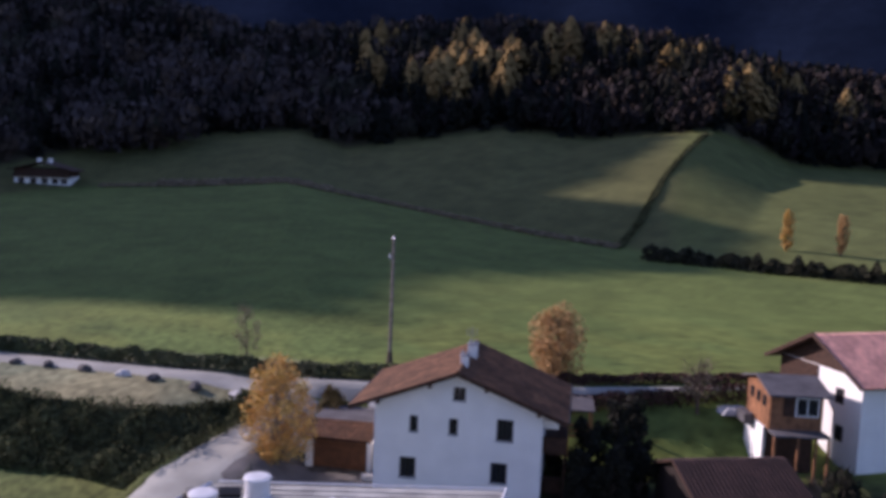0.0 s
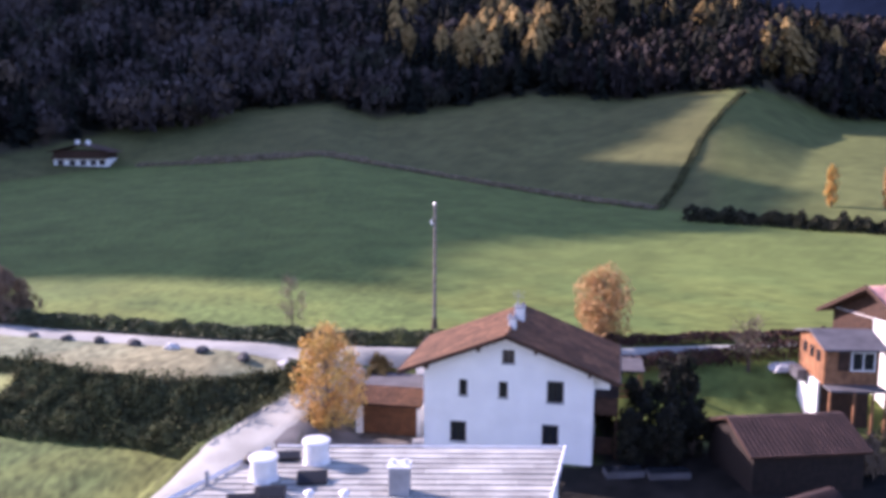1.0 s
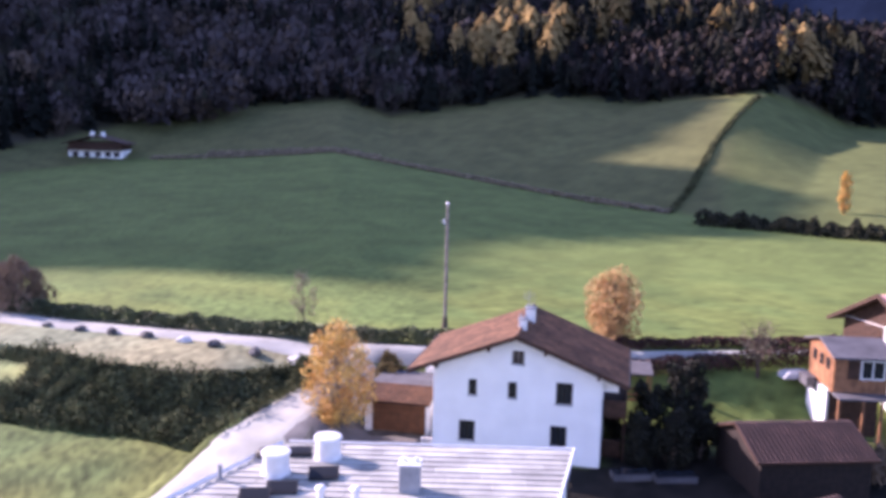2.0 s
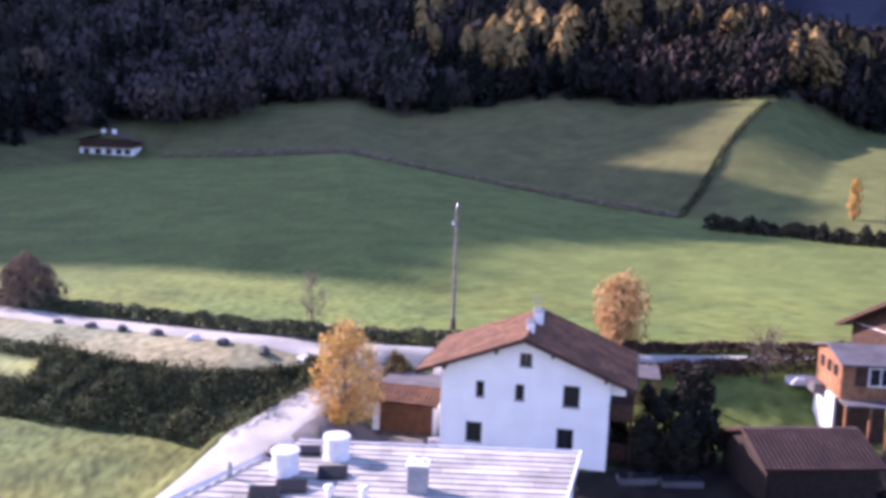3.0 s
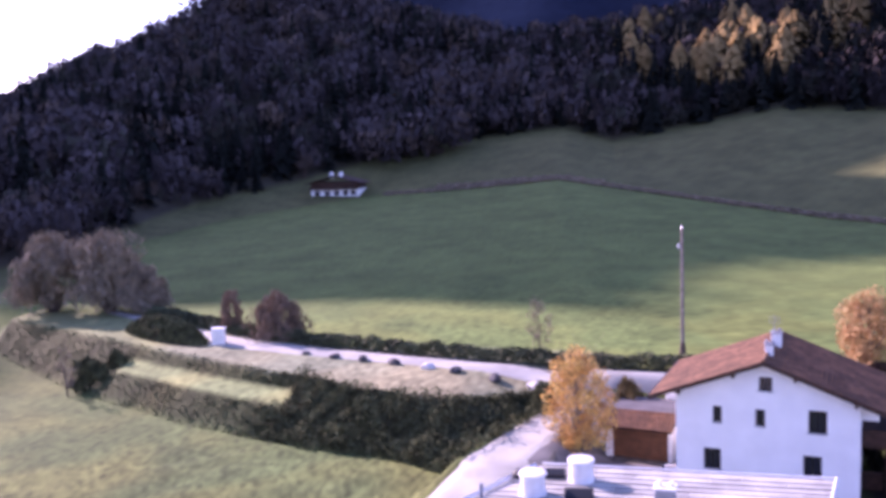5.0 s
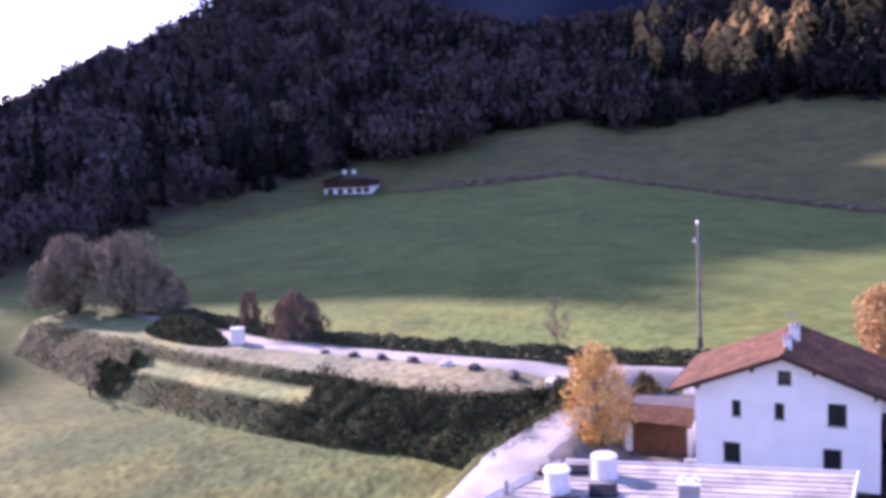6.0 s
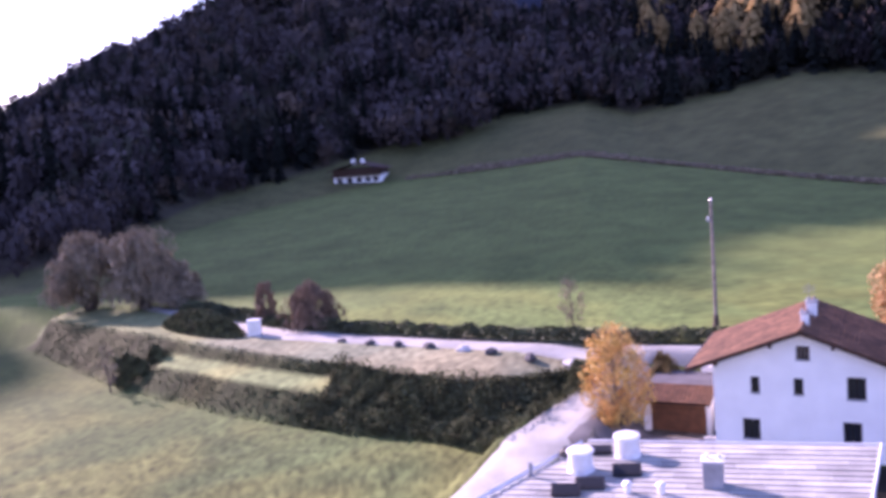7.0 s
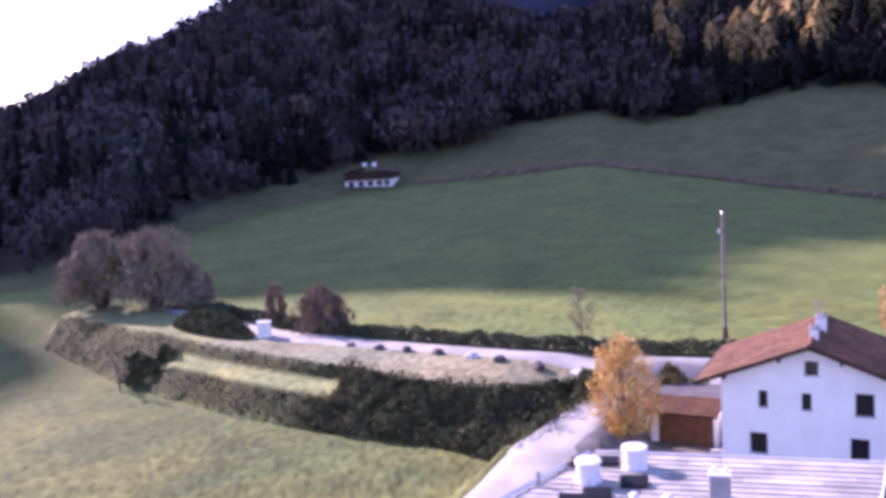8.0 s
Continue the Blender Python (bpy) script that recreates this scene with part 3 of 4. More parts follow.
def far_range():
    """The mountain side beyond the woods, its blue shade put into the colour."""
    bearing = np.radians(np.arange(-30, 75, 1.5))
    up = np.interp(np.degrees(bearing), [-30, -22, -14, -8, 10, 40, 60, 75], [3, 9, 13, 15, 17, 16, 12, 4])
    levels = np.linspace(0, 1, 14)
    rr = 1500 + 900 * levels[None] + 12 * np.sin(bearing * 23)[:, None]
    zz = np.tan(np.radians(up))[:, None] * 2200 * levels[None] ** 1.1 + 14 * np.sin(bearing * 31)[:, None] * levels[None]
    X, Y = rr * np.sin(bearing)[:, None], rr * np.cos(bearing)[:, None]
    n = len(levels)
    quads = [(i * n + j, (i + 1) * n + j, (i + 1) * n + j + 1, i * n + j + 1) for i in range(len(bearing) - 1) for j in range(n - 1)]
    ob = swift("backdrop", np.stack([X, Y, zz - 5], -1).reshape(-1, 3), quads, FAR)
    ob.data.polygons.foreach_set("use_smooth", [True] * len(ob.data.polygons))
    tagged(ob, "distant mountain side with blue shade in its colour", "mountain", kind="structure")


far_range()


def shade_mountain():
    """An unseen high mountain in the west, added to shade the far meadow."""
    a = math.radians(62.0)
    us = np.concatenate([np.arange(-700, -60, 40), np.arange(-60, 380, 2.5), np.arange(380, 460, 16)])
    # crest heights are set by where the meadow's shadow should end
    tops = np.interp(us, [-700, -300, -100, -40, 0, 20, 30, 37, 40, 43, 46, 50, 58, 64, 69, 71, 73, 75.5, 79, 84, 92, 100, 108, 126, 136, 140, 146, 160, 178, 192, 197, 202, 222, 248, 264, 278, 284, 302, 308, 320, 346, 352, 372, 396, 444],
                     [0, 105, 325, 470, 500, 499, 497, 490, 480, 484, 488, 492, 499, 502, 504.5, 509, 514, 520, 523, 522.5, 520.5, 519.5, 521.5, 524, 527, 531, 534, 536, 537, 537, 531, 519.7, 528, 537, 543, 541, 518, 514, 556, 562, 562, 120, 60, 20, 10])
    # random jags in the crest roughen the edge of its shadow
    teeth = np.random.RandomState(17).uniform(-1, 1, len(us))
    tops = tops + 0.8 * np.sin(us * 0.21) + 0.7 * np.sin(us * 0.57 + 1) + np.interp(us, [60, 130, 200, 300], [0.5, 1.2, 1.5, 2.4]) * teeth
    vs = np.array([990, 1030, 1060, 1080, 1100, 1140, 1250, 1450, 1750.0])
    rise = np.array([0, 0.25, 0.5, 0.78, 1.0, 0.93, 0.7, 0.35, 0])
    U, V = np.meshgrid(us, vs, indexing="ij")
    Z = tops[:, None] * rise[None] - 3
    X, Y = U * math.cos(a) - V * math.sin(a), U * math.sin(a) + V * math.cos(a)
    n = len(vs)
    quads = [(i * n + j, (i + 1) * n + j, (i + 1) * n + j + 1, i * n + j + 1) for i in range(len(us) - 1) for j in range(n - 1)]
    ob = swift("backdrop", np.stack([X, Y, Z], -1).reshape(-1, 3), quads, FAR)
    tagged(ob, "unseen mountain added west of the valley to shade the meadow", "mountain", kind="structure")


shade_mountain()

# single trees and shrubs
tree("maple_tree", (-7.0, 56.6), 6.3, 2.8, 0.2, GOLD, 7600, 0.1, 5, "golden yellow autumn tree beside the gravel driveway", clumps=60, stems=5, trunk=0.09, pointed=0.35, bare=True, bark=GREY_TWIG)
tree("maple_tree", (13.3, 70.6), 5.5, 3.0, 0.2, RUST, 8500, 0.11, 6, "orange brown autumn tree behind the house", clumps=54, pointed=0.55)
tree("bare_tree", (-12.0, 73.6), 4.8, 1.5, 1.0, GREY_TWIG, 1100, 0.07, 7, "thin leafless grey tree behind the roadside hedge", clumps=20, trunk=0.07, bare=True)
tree("apple_tree", (23.6, 66.5), 4.2, 1.9, 1.4, GREY_TWIG, 260, 0.1, 8, "bare dark garden tree on the lawn", clumps=20, trunk=0.14, bare=True)
tree("poplar_tree", (69.8, 161.0), 7.6, 1.5, 0.6, GOLD, 2600, 0.16, 9, "slim golden autumn tree on the meadow", group="meadow poplars", clumps=60, pointed=0.6)
tree("poplar_tree", (78.0, 157.0), 7.0, 1.5, 0.6, RUST, 2400, 0.16, 10, "slim rusty autumn tree on the meadow", group="meadow poplars", clumps=60, pointed=0.6)
for k, (x, y, rad, tall) in enumerate([(-73.4, 90.6, 4.3, 9.0), (-65.4, 90.2, 4.9, 9.2), (-61.6, 91, 2.8, 5.4)]):
    bush("willow_bush", (x, y), rad, tall, GREY_TWIG, 7000, 0.2, 20 + k, "large rounded grey brown bare willow bush", group="willows by the road", clumps=60)
bush("shrub", (-44.2, 80.2), 1.1, 4.6, RED_TWIG, 1500, 0.13, 31, "narrow reddish brown roadside shrub", group="roadside shrubs", clumps=40)
bush("shrub", (-38.3, 77.9), 2.5, 4.2, RED_TWIG, 5200, 0.13, 32, "broad reddish brown roadside shrub", group="roadside shrubs", clumps=60)
for k, (x, y, rad, tall) in enumerate([(-52.3, 72.0, 1.0, 1.1), (-53.2, 70.4, 1.0, 1.4), (-54.0, 69.2, 0.9, 1.2), (-55.6, 71.8, 1.2, 1.3)]):
    bush("shrub", (x, y), rad, tall, SCRUB, 800, 0.14, 33 + 2 * k, "low dark bramble on the terraced bank", group="bank shrubs")
tree("bare_tree", (-54.6, 67.6), 4.4, 1.3, 1.0, GREY_TWIG, 240, 0.09, 34, "small bare dark tree at the foot of the bank", clumps=16, trunk=0.1, bare=True)



def earth_mound():
    """A low overgrown heap beside the road, its skirt sunk into the ground."""
    x, y = -50.4, 77.6
    bm = bmesh.new()
    bmesh.ops.create_grid(bm, x_segments=40, y_segments=24, size=1)
    for v in bm.verts:
        r = min(math.hypot(v.co.x, v.co.y), 1.0)
        tall = 1.9 * (1 - r ** 2.4) * (1 + 0.25 * noise.noise(v.co * 3)) + 0.12 * noise.noise(v.co * 9) * (1 - r)
        px, py = v.co.x * 6.4 - v.co.y * 0.4, v.co.y * 2.2 - v.co.x * 3.0
        v.co = Vector((px, py, ground_z(x + px, y + py) - ground_z(x, y) - 0.12 + tall))
    ob = part("earth_mound", bm, EARTH, smooth=True)
    ob.location = (x, y, ground_z(x, y))
    tagged(ob, "overgrown dark earth mound beside the road", "mound")
    rnd = np.random.RandomState(77)
    n = 5200
    q, w = rnd.uniform(0, 2 * np.pi, n), np.sqrt(rnd.uniform(0, 1, n))
    a, b = w * np.cos(q), w * np.sin(q)
    dx, dy = a * 6.4 - b * 0.4, b * 2.2 - a * 3.0
    up = height(x + dx, y + dy) - ground_z(x, y) + 1.9 * (1 - w ** 2.4) + rnd.uniform(-0.1, 0.35, n)
    v, f = leaves(np.c_[dx, dy, up], 0.16, rnd, droop=-0.4)
    swift("growth", v, f, SCRUB, parent=ob, label="dark weeds")


earth_mound()
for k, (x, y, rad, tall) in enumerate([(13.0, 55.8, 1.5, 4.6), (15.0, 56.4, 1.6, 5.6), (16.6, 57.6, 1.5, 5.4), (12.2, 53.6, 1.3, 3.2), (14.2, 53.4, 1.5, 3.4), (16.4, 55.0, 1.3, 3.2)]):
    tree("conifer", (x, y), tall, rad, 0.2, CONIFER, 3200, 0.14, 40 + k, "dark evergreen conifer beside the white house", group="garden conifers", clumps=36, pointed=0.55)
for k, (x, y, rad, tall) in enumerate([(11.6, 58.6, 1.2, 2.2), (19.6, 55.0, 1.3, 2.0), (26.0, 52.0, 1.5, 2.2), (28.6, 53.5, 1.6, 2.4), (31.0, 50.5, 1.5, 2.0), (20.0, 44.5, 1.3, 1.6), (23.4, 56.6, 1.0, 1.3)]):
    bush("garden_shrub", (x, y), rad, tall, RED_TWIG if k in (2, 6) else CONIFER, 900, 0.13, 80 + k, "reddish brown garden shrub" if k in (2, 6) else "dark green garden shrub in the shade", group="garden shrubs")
bush("clipped_bush", (-4.3, 64.9), 1.15, 1.5, OLIVE, 1200, 0.14, 51, "clipped round olive bush behind the garage", group="clipped bushes")
bush("clipped_bush", (-0.4, 65.0), 0.8, 1.6, HEDGE, 500, 0.14, 52, "clipped dark green bush behind the garage", group="clipped bushes")

hedge("roadside_hedge", [(-60, 89.3), (-50, 83.3), (-42, 78.8), (-32, 74.9), (-18, 71.3), (-4.5, 69.3), (1.5, 69.2)], 1.5, 1.5, HEDGE, 300, 0.15, 61, "dark green ragged hedge along the road")
hedge("garden_hedge", [(7, 68.8), (18, 70.0), (33, 72.4), (46, 75.5)], 1.2, 1.0, HEDGE_RED, 240, 0.14, 62, "dark reddish brown hedge along the road")
hedge("garden_hedge", [(10.5, 65.8), (18, 66.8), (33, 68.8), (44, 71.4)], 1.0, 1.25, HEDGE_RED, 240, 0.13, 67, "dark brown hedge between the lane and the lawn")
hedge("meadow_hedge", [(43, 156), (52, 149.5), (60, 144.5), (70, 139.5), (84, 134), (100, 129)], 7.5, 2.8, EARTH, 330, 0.3, 63, "dark scrub hedge across the meadow", 0.9)
hedge("field_edge", [(41.1, 170), (25.3, 182), (8.7, 195), (-14.8, 215), (-29.7, 225), (-51.6, 235), (-81.7, 245)], 2.2, 0.9, GREY_TWIG, 60, 0.36, 64, "brown dry growth along the meadow edge")
hedge("field_edge", [(41.1, 170), (48, 183), (61, 213), (74, 238), (86, 260)], 1.4, 0.8, SCRUB, 40, 0.34, 65, "dark dry growth along the fold of the hill")
hedge("field_edge", [(-66, 244.5), (-45, 236.2), (-18, 221)], 3.0, 0.9, GREY_TWIG, 45, 0.4, 66, "brown scrub at the crest of the meadow", 1.0)


def bank_scrub():
    """Weeds and brambles on the bank below the gravel lot."""
    rnd = np.random.RandomState(71)
    n = 200000
    x = rnd.uniform(-76, -9, n)
    top, foot = knots(x, EDGE_TOP, 1), knots(x, EDGE_FOOT, 1)
    s = rnd.uniform(-0.04, 1.0, n)
    y = foot + s * (top - foot)
    thick = np.interp(x, [-56, -38, -33, -29], [0.06, 0.1, 0.3, 0.9]) * (0.62 + 0.38 * lumps(x, y, 0.8))
    ledge = (x > -51) & (x < -30.4) & (s > 0.36) & (s < 0.84)
    keep = (rnd.uniform(size=n) < thick) & ~ledge
    x, y, thick = x[keep], y[keep], thick[keep]
    z = height(x, y) + rnd.uniform(0, 1, len(x)) ** 1.5 * np.where(x > -31, 0.65 + 0.5 * lumps(x, y, 1.1), 0.2)
    v, f = leaves(np.c_[x, y, z], 0.11, rnd, droop=-0.2)
    tagged(swift("bank_scrub", v, f, SCRUB), "dark weeds and brambles on the bank", "scrub", kind="stuff")


bank_scrub()


# ---------------------------------------------------------------- buildings
def opening(parent, x, z, w, h, face_y=0.0, panes=2, sill=True):
    """A window set into a wall that faces -y: reveal, frame, panes and sill."""
    bm = bmesh.new()
    t, d = 0.07, 0.1
    for lo, hi in (((x - w / 2, face_y + 0.05, z - h / 2), (x - w / 2 + t, face_y + 0.05 + d, z + h / 2)), ((x + w / 2 - t, face_y + 0.05, z - h / 2), (x + w / 2, face_y + 0.05 + d, z + h / 2)),
                   ((x - w / 2 + t, face_y + 0.05, z - h / 2), (x + w / 2 - t, face_y + 0.05 + d, z - h / 2 + t)), ((x - w / 2 + t, face_y + 0.05, z + h / 2 - t), (x + w / 2 - t, face_y + 0.05 + d, z + h / 2))):
        add_box(bm, lo, hi)
    win = part("window", bm, FRAME, parent)
    for k in range(panes):
        a = x - w / 2 + t + k * (w - 2 * t) / panes
        part("pane", box((a + 0.02, face_y + 0.11, z - h / 2 + t), (a + (w - 2 * t) / panes - 0.02, face_y + 0.125, z + h / 2 - t)), GLASS, win)
    if sill:
        part("sill", box((x - w / 2 - 0.08, face_y - 0.09, z - h / 2 - 0.06), (x + w / 2 + 0.08, face_y + 0.05, z - h / 2 - 0.01), 0.01), GREY_METAL, win)
    return win


def wall_with_holes(outline, holes, thick):
    """A wall in the xz plane (front at y = 0) with real openings, from an outline top(x)."""
    x0, x1, top = outline
    xs = sorted({x0, x1, (x0 + x1) / 2, *[h[0] - h[2] / 2 for h in holes], *[h[0] + h[2] / 2 for h in holes]})
    bm = bmesh.new()

    def solid(a, b, za0, za1, zb0, zb1):
        v = [bm.verts.new(p) for p in ((a, 0, za0), (b, 0, zb0), (b, 0, zb1), (a, 0, za1), (a, thick, za0), (b, thick, zb0), (b, thick, zb1), (a, thick, za1))]
        for f in ((0, 1, 2, 3), (7, 6, 5, 4), (0, 4, 5, 1), (3, 2, 6, 7), (0, 3, 7, 4), (1, 5, 6, 2)):
            bm.faces.new([v[i] for i in f])

    for a, b in zip(xs, xs[1:]):
        inside = sorted([(h[1] - h[3] / 2, h[1] + h[3] / 2) for h in holes if h[0] - h[2] / 2 <= a + 1e-6 and h[0] + h[2] / 2 >= b - 1e-6])
        low = 0.0
        for lo, hi in inside:
            solid(a, b, low, lo, low, lo)
            low = hi
        solid(a, b, low, top(a), low, top(b))
    bmesh.ops.remove_doubles(bm, verts=bm.verts, dist=1e-5)
    return bm


def tile_slope(name, eave0, eave1, ridge0, ridge1, material, parent, rows=22, thick=0.12, label=""):
    """A roof slope of overlapping courses of pantiles, from the eave line to the ridge line."""
    e0, e1, r0, r1 = (Vector(p) for p in (eave0, eave1, ridge0, ridge1))
    up = ((r0 - e0).cross(e1 - e0)).normalized()
    if up.z < 0:
        up = -up
    across = max(int((e1 - e0).length / 0.28), 4)
    V, F = [], []
    for k in range(rows):
        a, b = k / rows, (k + 1.12) / rows
        for i in range(across):
            s, t = i / across, (i + 0.98) / across
            p = [e0.lerp(e1, s).lerp(r0.lerp(r1, s), min(a, 1)), e0.lerp(e1, t).lerp(r0.lerp(r1, t), min(a, 1)), e0.lerp(e1, t).lerp(r0.lerp(r1, t), min(b, 1)), e0.lerp(e1, s).lerp(r0.lerp(r1, s), min(b, 1))]
            m0, m1 = (p[0] + p[1]) / 2 + up * 0.10, (p[2] + p[3]) / 2 + up * 0.05
            q = [p[0] + up * 0.045, m0, p[1] + up * 0.045, p[2], m1, p[3]]
            n = len(V)
            V += q
            F += [(n, n + 1, n + 4, n + 5), (n + 1, n + 2, n + 3, n + 4), (n, n + 2, n + 1, n)[:3]]
    ob = tagged(raw(name, V, F, material, parent, label), kind="stuff")
    slab = bmesh.new()
    vs = [slab.verts.new(v) for v in (e0, e1, r1, r0, e0 - up * thick, e1 - up * thick, r1 - up * thick, r0 - up * thick)]
    for f in ((0, 1, 2, 3), (4, 7, 6, 5), (0, 4, 5, 1), (1, 5, 6, 2), (2, 6, 7, 3), (3, 7, 4, 0)):
        slab.faces.new([vs[i] for i in f])
    part("boarding", slab, DARK_WOOD, ob)
    return ob


def white_house():
    h = thing("house", (4.45, 54.0, 0), -11.0, "white plastered chalet house with a red brown tiled gable roof", "house")
    W, L, slope, peak = 5.25, 8.6, 0.385, 7.85
    top = lambda x: peak - abs(x) * slope
    holes = [(0.05, 6.6, 0.76, 0.84), (-2.75, 4.5, 0.52, 1.02), (-0.25, 4.5, 0.55, 1.02), (2.95, 4.54, 1.02, 1.36), (-3.05, 1.66, 1.02, 1.3), (2.68, 1.8, 1.02, 1.3)]
    part("gable_wall", wall_with_holes((-W, W, top), holes, 0.35), PLASTER, h)
    for x, z, w, hh in holes:
        opening(h, x, z, w, hh, panes=1 if w < 0.6 else 2)
    bm = box((-W, 0.35, -0.3), (-W + 0.3, L, top(W) - 0.02))
    part("side_wall", bm, PLASTER, h)
    part("side_wall", box((W - 0.3, 0.35, -0.3), (W, L, top(W) - 0.02)), PLASTER, h)
    back = shape([(-W + 0.3, L - 0.3, -0.3), (W - 0.3, L - 0.3, -0.3), (W - 0.3, L - 0.3, top(W)), (0, L - 0.3, peak - 0.1), (-W + 0.3, L - 0.3, top(W)),
                  (-W + 0.3, L, -0.3), (W - 0.3, L, -0.3), (W - 0.3, L, top(W)), (0, L, peak - 0.1), (-W + 0.3, L, top(W))],
                 [(0, 1, 2, 3, 4), (9, 8, 7, 6, 5), (0, 5, 6, 1), (1, 6, 7, 2), (2, 7, 8, 3), (3, 8, 9, 4), (4, 9, 5, 0)])
    part("back_wall", back, PLASTER, h)
    part("floor_slab", box((-W + 0.3, 0.35, 2.95), (W - 0.3, L - 0.3, 3.15)), DARK_WOOD, h)
    y0, y1, out = -0.75, L + 0.4, 6.75
    z_e, z_r = peak + 0.22 - out * slope, peak + 0.22
    for s in (-1, 1):
        tile_slope("roof_slope", (s * out, y0, z_e), (s * out, y1, z_e), (0, y0, z_r), (0, y1, z_r), TILE, h, rows=24)
        v = bmesh.new()
        a = [(s * (out + 0.02), z_e - 0.2), (s * (out + 0.02), z_e + 0.08), (0, z_r + 0.08), (0, z_r - 0.2)]
        vs = [v.verts.new((x, y, z)) for y in (y0 - 0.06, y0 - 0.01) for x, z in a]
        for f in ((0, 1, 2, 3), (7, 6, 5, 4), (0, 4, 5, 1), (1, 5, 6, 2), (2, 6, 7, 3), (3, 7, 4, 0)):
            v.faces.new([vs[i] for i in f])
        part("verge_board", v, DARK_WOOD, h)
        part("gutter", tube((s * (out + 0.07), y0, z_e + 0.0), (s * (out + 0.07), y1, z_e), 0.075, 0.075, 8), DARK_METAL, h)
        for x in (1.75, 5.0):
            part("purlin_end", box((s * x - 0.09, y0 + 0.05, top(x) - 0.2), (s * x + 0.09, 0.0, top(x) - 0.0), 0.01), DARK_WOOD, h)
    n = 24
    for k in range(n):
        a = y0 + (y1 - y0) * k / n
        part("ridge_tile", tube((0, a, z_r + 0.05), (0, a + (y1 - y0) / n * 1.1, z_r + 0.07), 0.14, 0.125, 8), TILE, h)
    for x, y, w, tall in ((0.1, 1.5, 0.46, 0.62), (0.25, 4.4, 0.6, 0.75)):
        c = part("chimney", box((x - w / 2, y - w / 2, z_r - 0.6), (x + w / 2, y + w / 2, z_r + tall), 0.01), PLASTER, h)
        part("chimney_cap", box((x - w / 2 - 0.07, y - w / 2 - 0.07, z_r + tall), (x + w / 2 + 0.07, y + w / 2 + 0.07, z_r + tall + 0.09), 0.02), GREY_METAL, c)
        for dx in (-0.15, 0.15):
            part("flue", tube((x + dx, y, z_r + tall + 0.09), (x + dx, y, z_r + tall + 0.3), 0.09, 0.08, 8), GREY_METAL, c)
    aerial = bmesh.new()
    add_tube(aerial, (0.0, 5.6, z_r), (0.0, 5.6, z_r + 1.7), 0.025, 0.02, 6)
    for k in range(4):
        add_tube(aerial, (-0.4, 5.6 - 0.0, z_r + 1.15 + 0.13 * k), (0.4, 5.6, z_r + 1.15 + 0.13 * k), 0.012, 0.012, 4)
    part("aerial", aerial, GREY_METAL, h)
    # the balcony and lean-to along the east side
    part("balcony_front", box((W + 0.002, 1.2, 3.0), (W + 1.5, 1.32, 4.0), 0.01), DARK_WOOD, h)
    part("balcony_deck", box((W + 0.002, 1.32, 2.85), (W + 1.5, L - 0.4, 3.0)), DARK_WOOD, h)
    part("balcony_side", box((W + 1.4, 1.32, 3.0), (W + 1.5, L - 0.4, 3.95), 0.01), DARK_WOOD, h)
    part("side_gable", box((W + 0.002, 0.5, 4.75), (W + 0.95, 0.7, 5.55)), PLASTER, h)
    for y in (1.4, 4.6):
        part("post", box((W + 1.32, y, -0.3), (W + 1.46, y + 0.14, 2.85)), DARK_WOOD, h)
    part("lean_to_wall", box((W + 0.003, 2.2, -0.3), (W + 1.2, 2.4, 1.1)), DARK_WOOD, h)


white_house()


def garage():
    g = thing("garage", (-3.15, 58.4, 0), -11.0, "low garage with a red tiled roof and brown wooden door", "garage")
    w, d = 2.25, 4.6
    part("side_wall", box((-w, 0, -0.3), (-w + 0.45, d, 2.25)), PLASTER, g)
    part("side_wall", box((w - 0.3, 0, -0.3), (w, d, 2.25)), PLASTER, g)
    part("back_wall", box((-w + 0.45, d - 0.25, -0.3), (w - 0.3, d, 2.25)), PLASTER, g)
    part("lintel", box((-w + 0.45, 0.0, 2.05), (w - 0.3, 0.3, 2.25)), DARK_WOOD, g)
    n = 9
    door = part("garage_door", box((-w + 0.45, 0.22, -0.1), (w - 0.3, 0.27, 2.05)), GARAGE_WOOD, g)
    for k in range(n):
        z = -0.1 + 2.15 * k / n
        part("board", box((-w + 0.47, 0.17, z + 0.012), (w - 0.32, 0.217, z + 2.15 / n - 0.012), 0.008), GARAGE_WOOD, door)
    tile_slope("roof_slope", (-w - 0.35, -0.6, 2.28), (w + 0.1, -0.6, 2.28), (-w - 0.35, 1.7, 2.78), (w + 0.1, 1.7, 2.78), TILE, g, rows=8)
    part("roof_ridge", tube((-w - 0.35, 1.72, 2.8), (w + 0.1, 1.72, 2.8), 0.09, 0.09, 8), TILE, g)
    part("terrace_floor", box((-w - 0.3, 1.8, 2.26), (w + 0.1, 6.0, 2.62), 0.02), SLATE, g)
    part("terrace_wall", box((0.6, 5.85, 2.625), (w + 0.1, 6.0, 3.1), 0.02), PLASTER, g)
    part("garden_wall", box((-w - 0.3, 5.0, -0.3), (w + 0.1, 5.8, 2.255)), PLASTER, g)
    b = thing("stone_trough", (-0.95, 56.3, 0.05), 10, "small pale stone trough beside the garage", "trough")
    t = bmesh.new()
    add_box(t, (-0.5, -0.25, 0), (0.5, 0.25, 0.45), 0.03)
    part("basin", t, ROCK_PALE, b)
    part("pillar", box((0.3, 0.27, 0), (0.6, 0.5, 1.1), 0.03), ROCK_PALE, b)


garage()


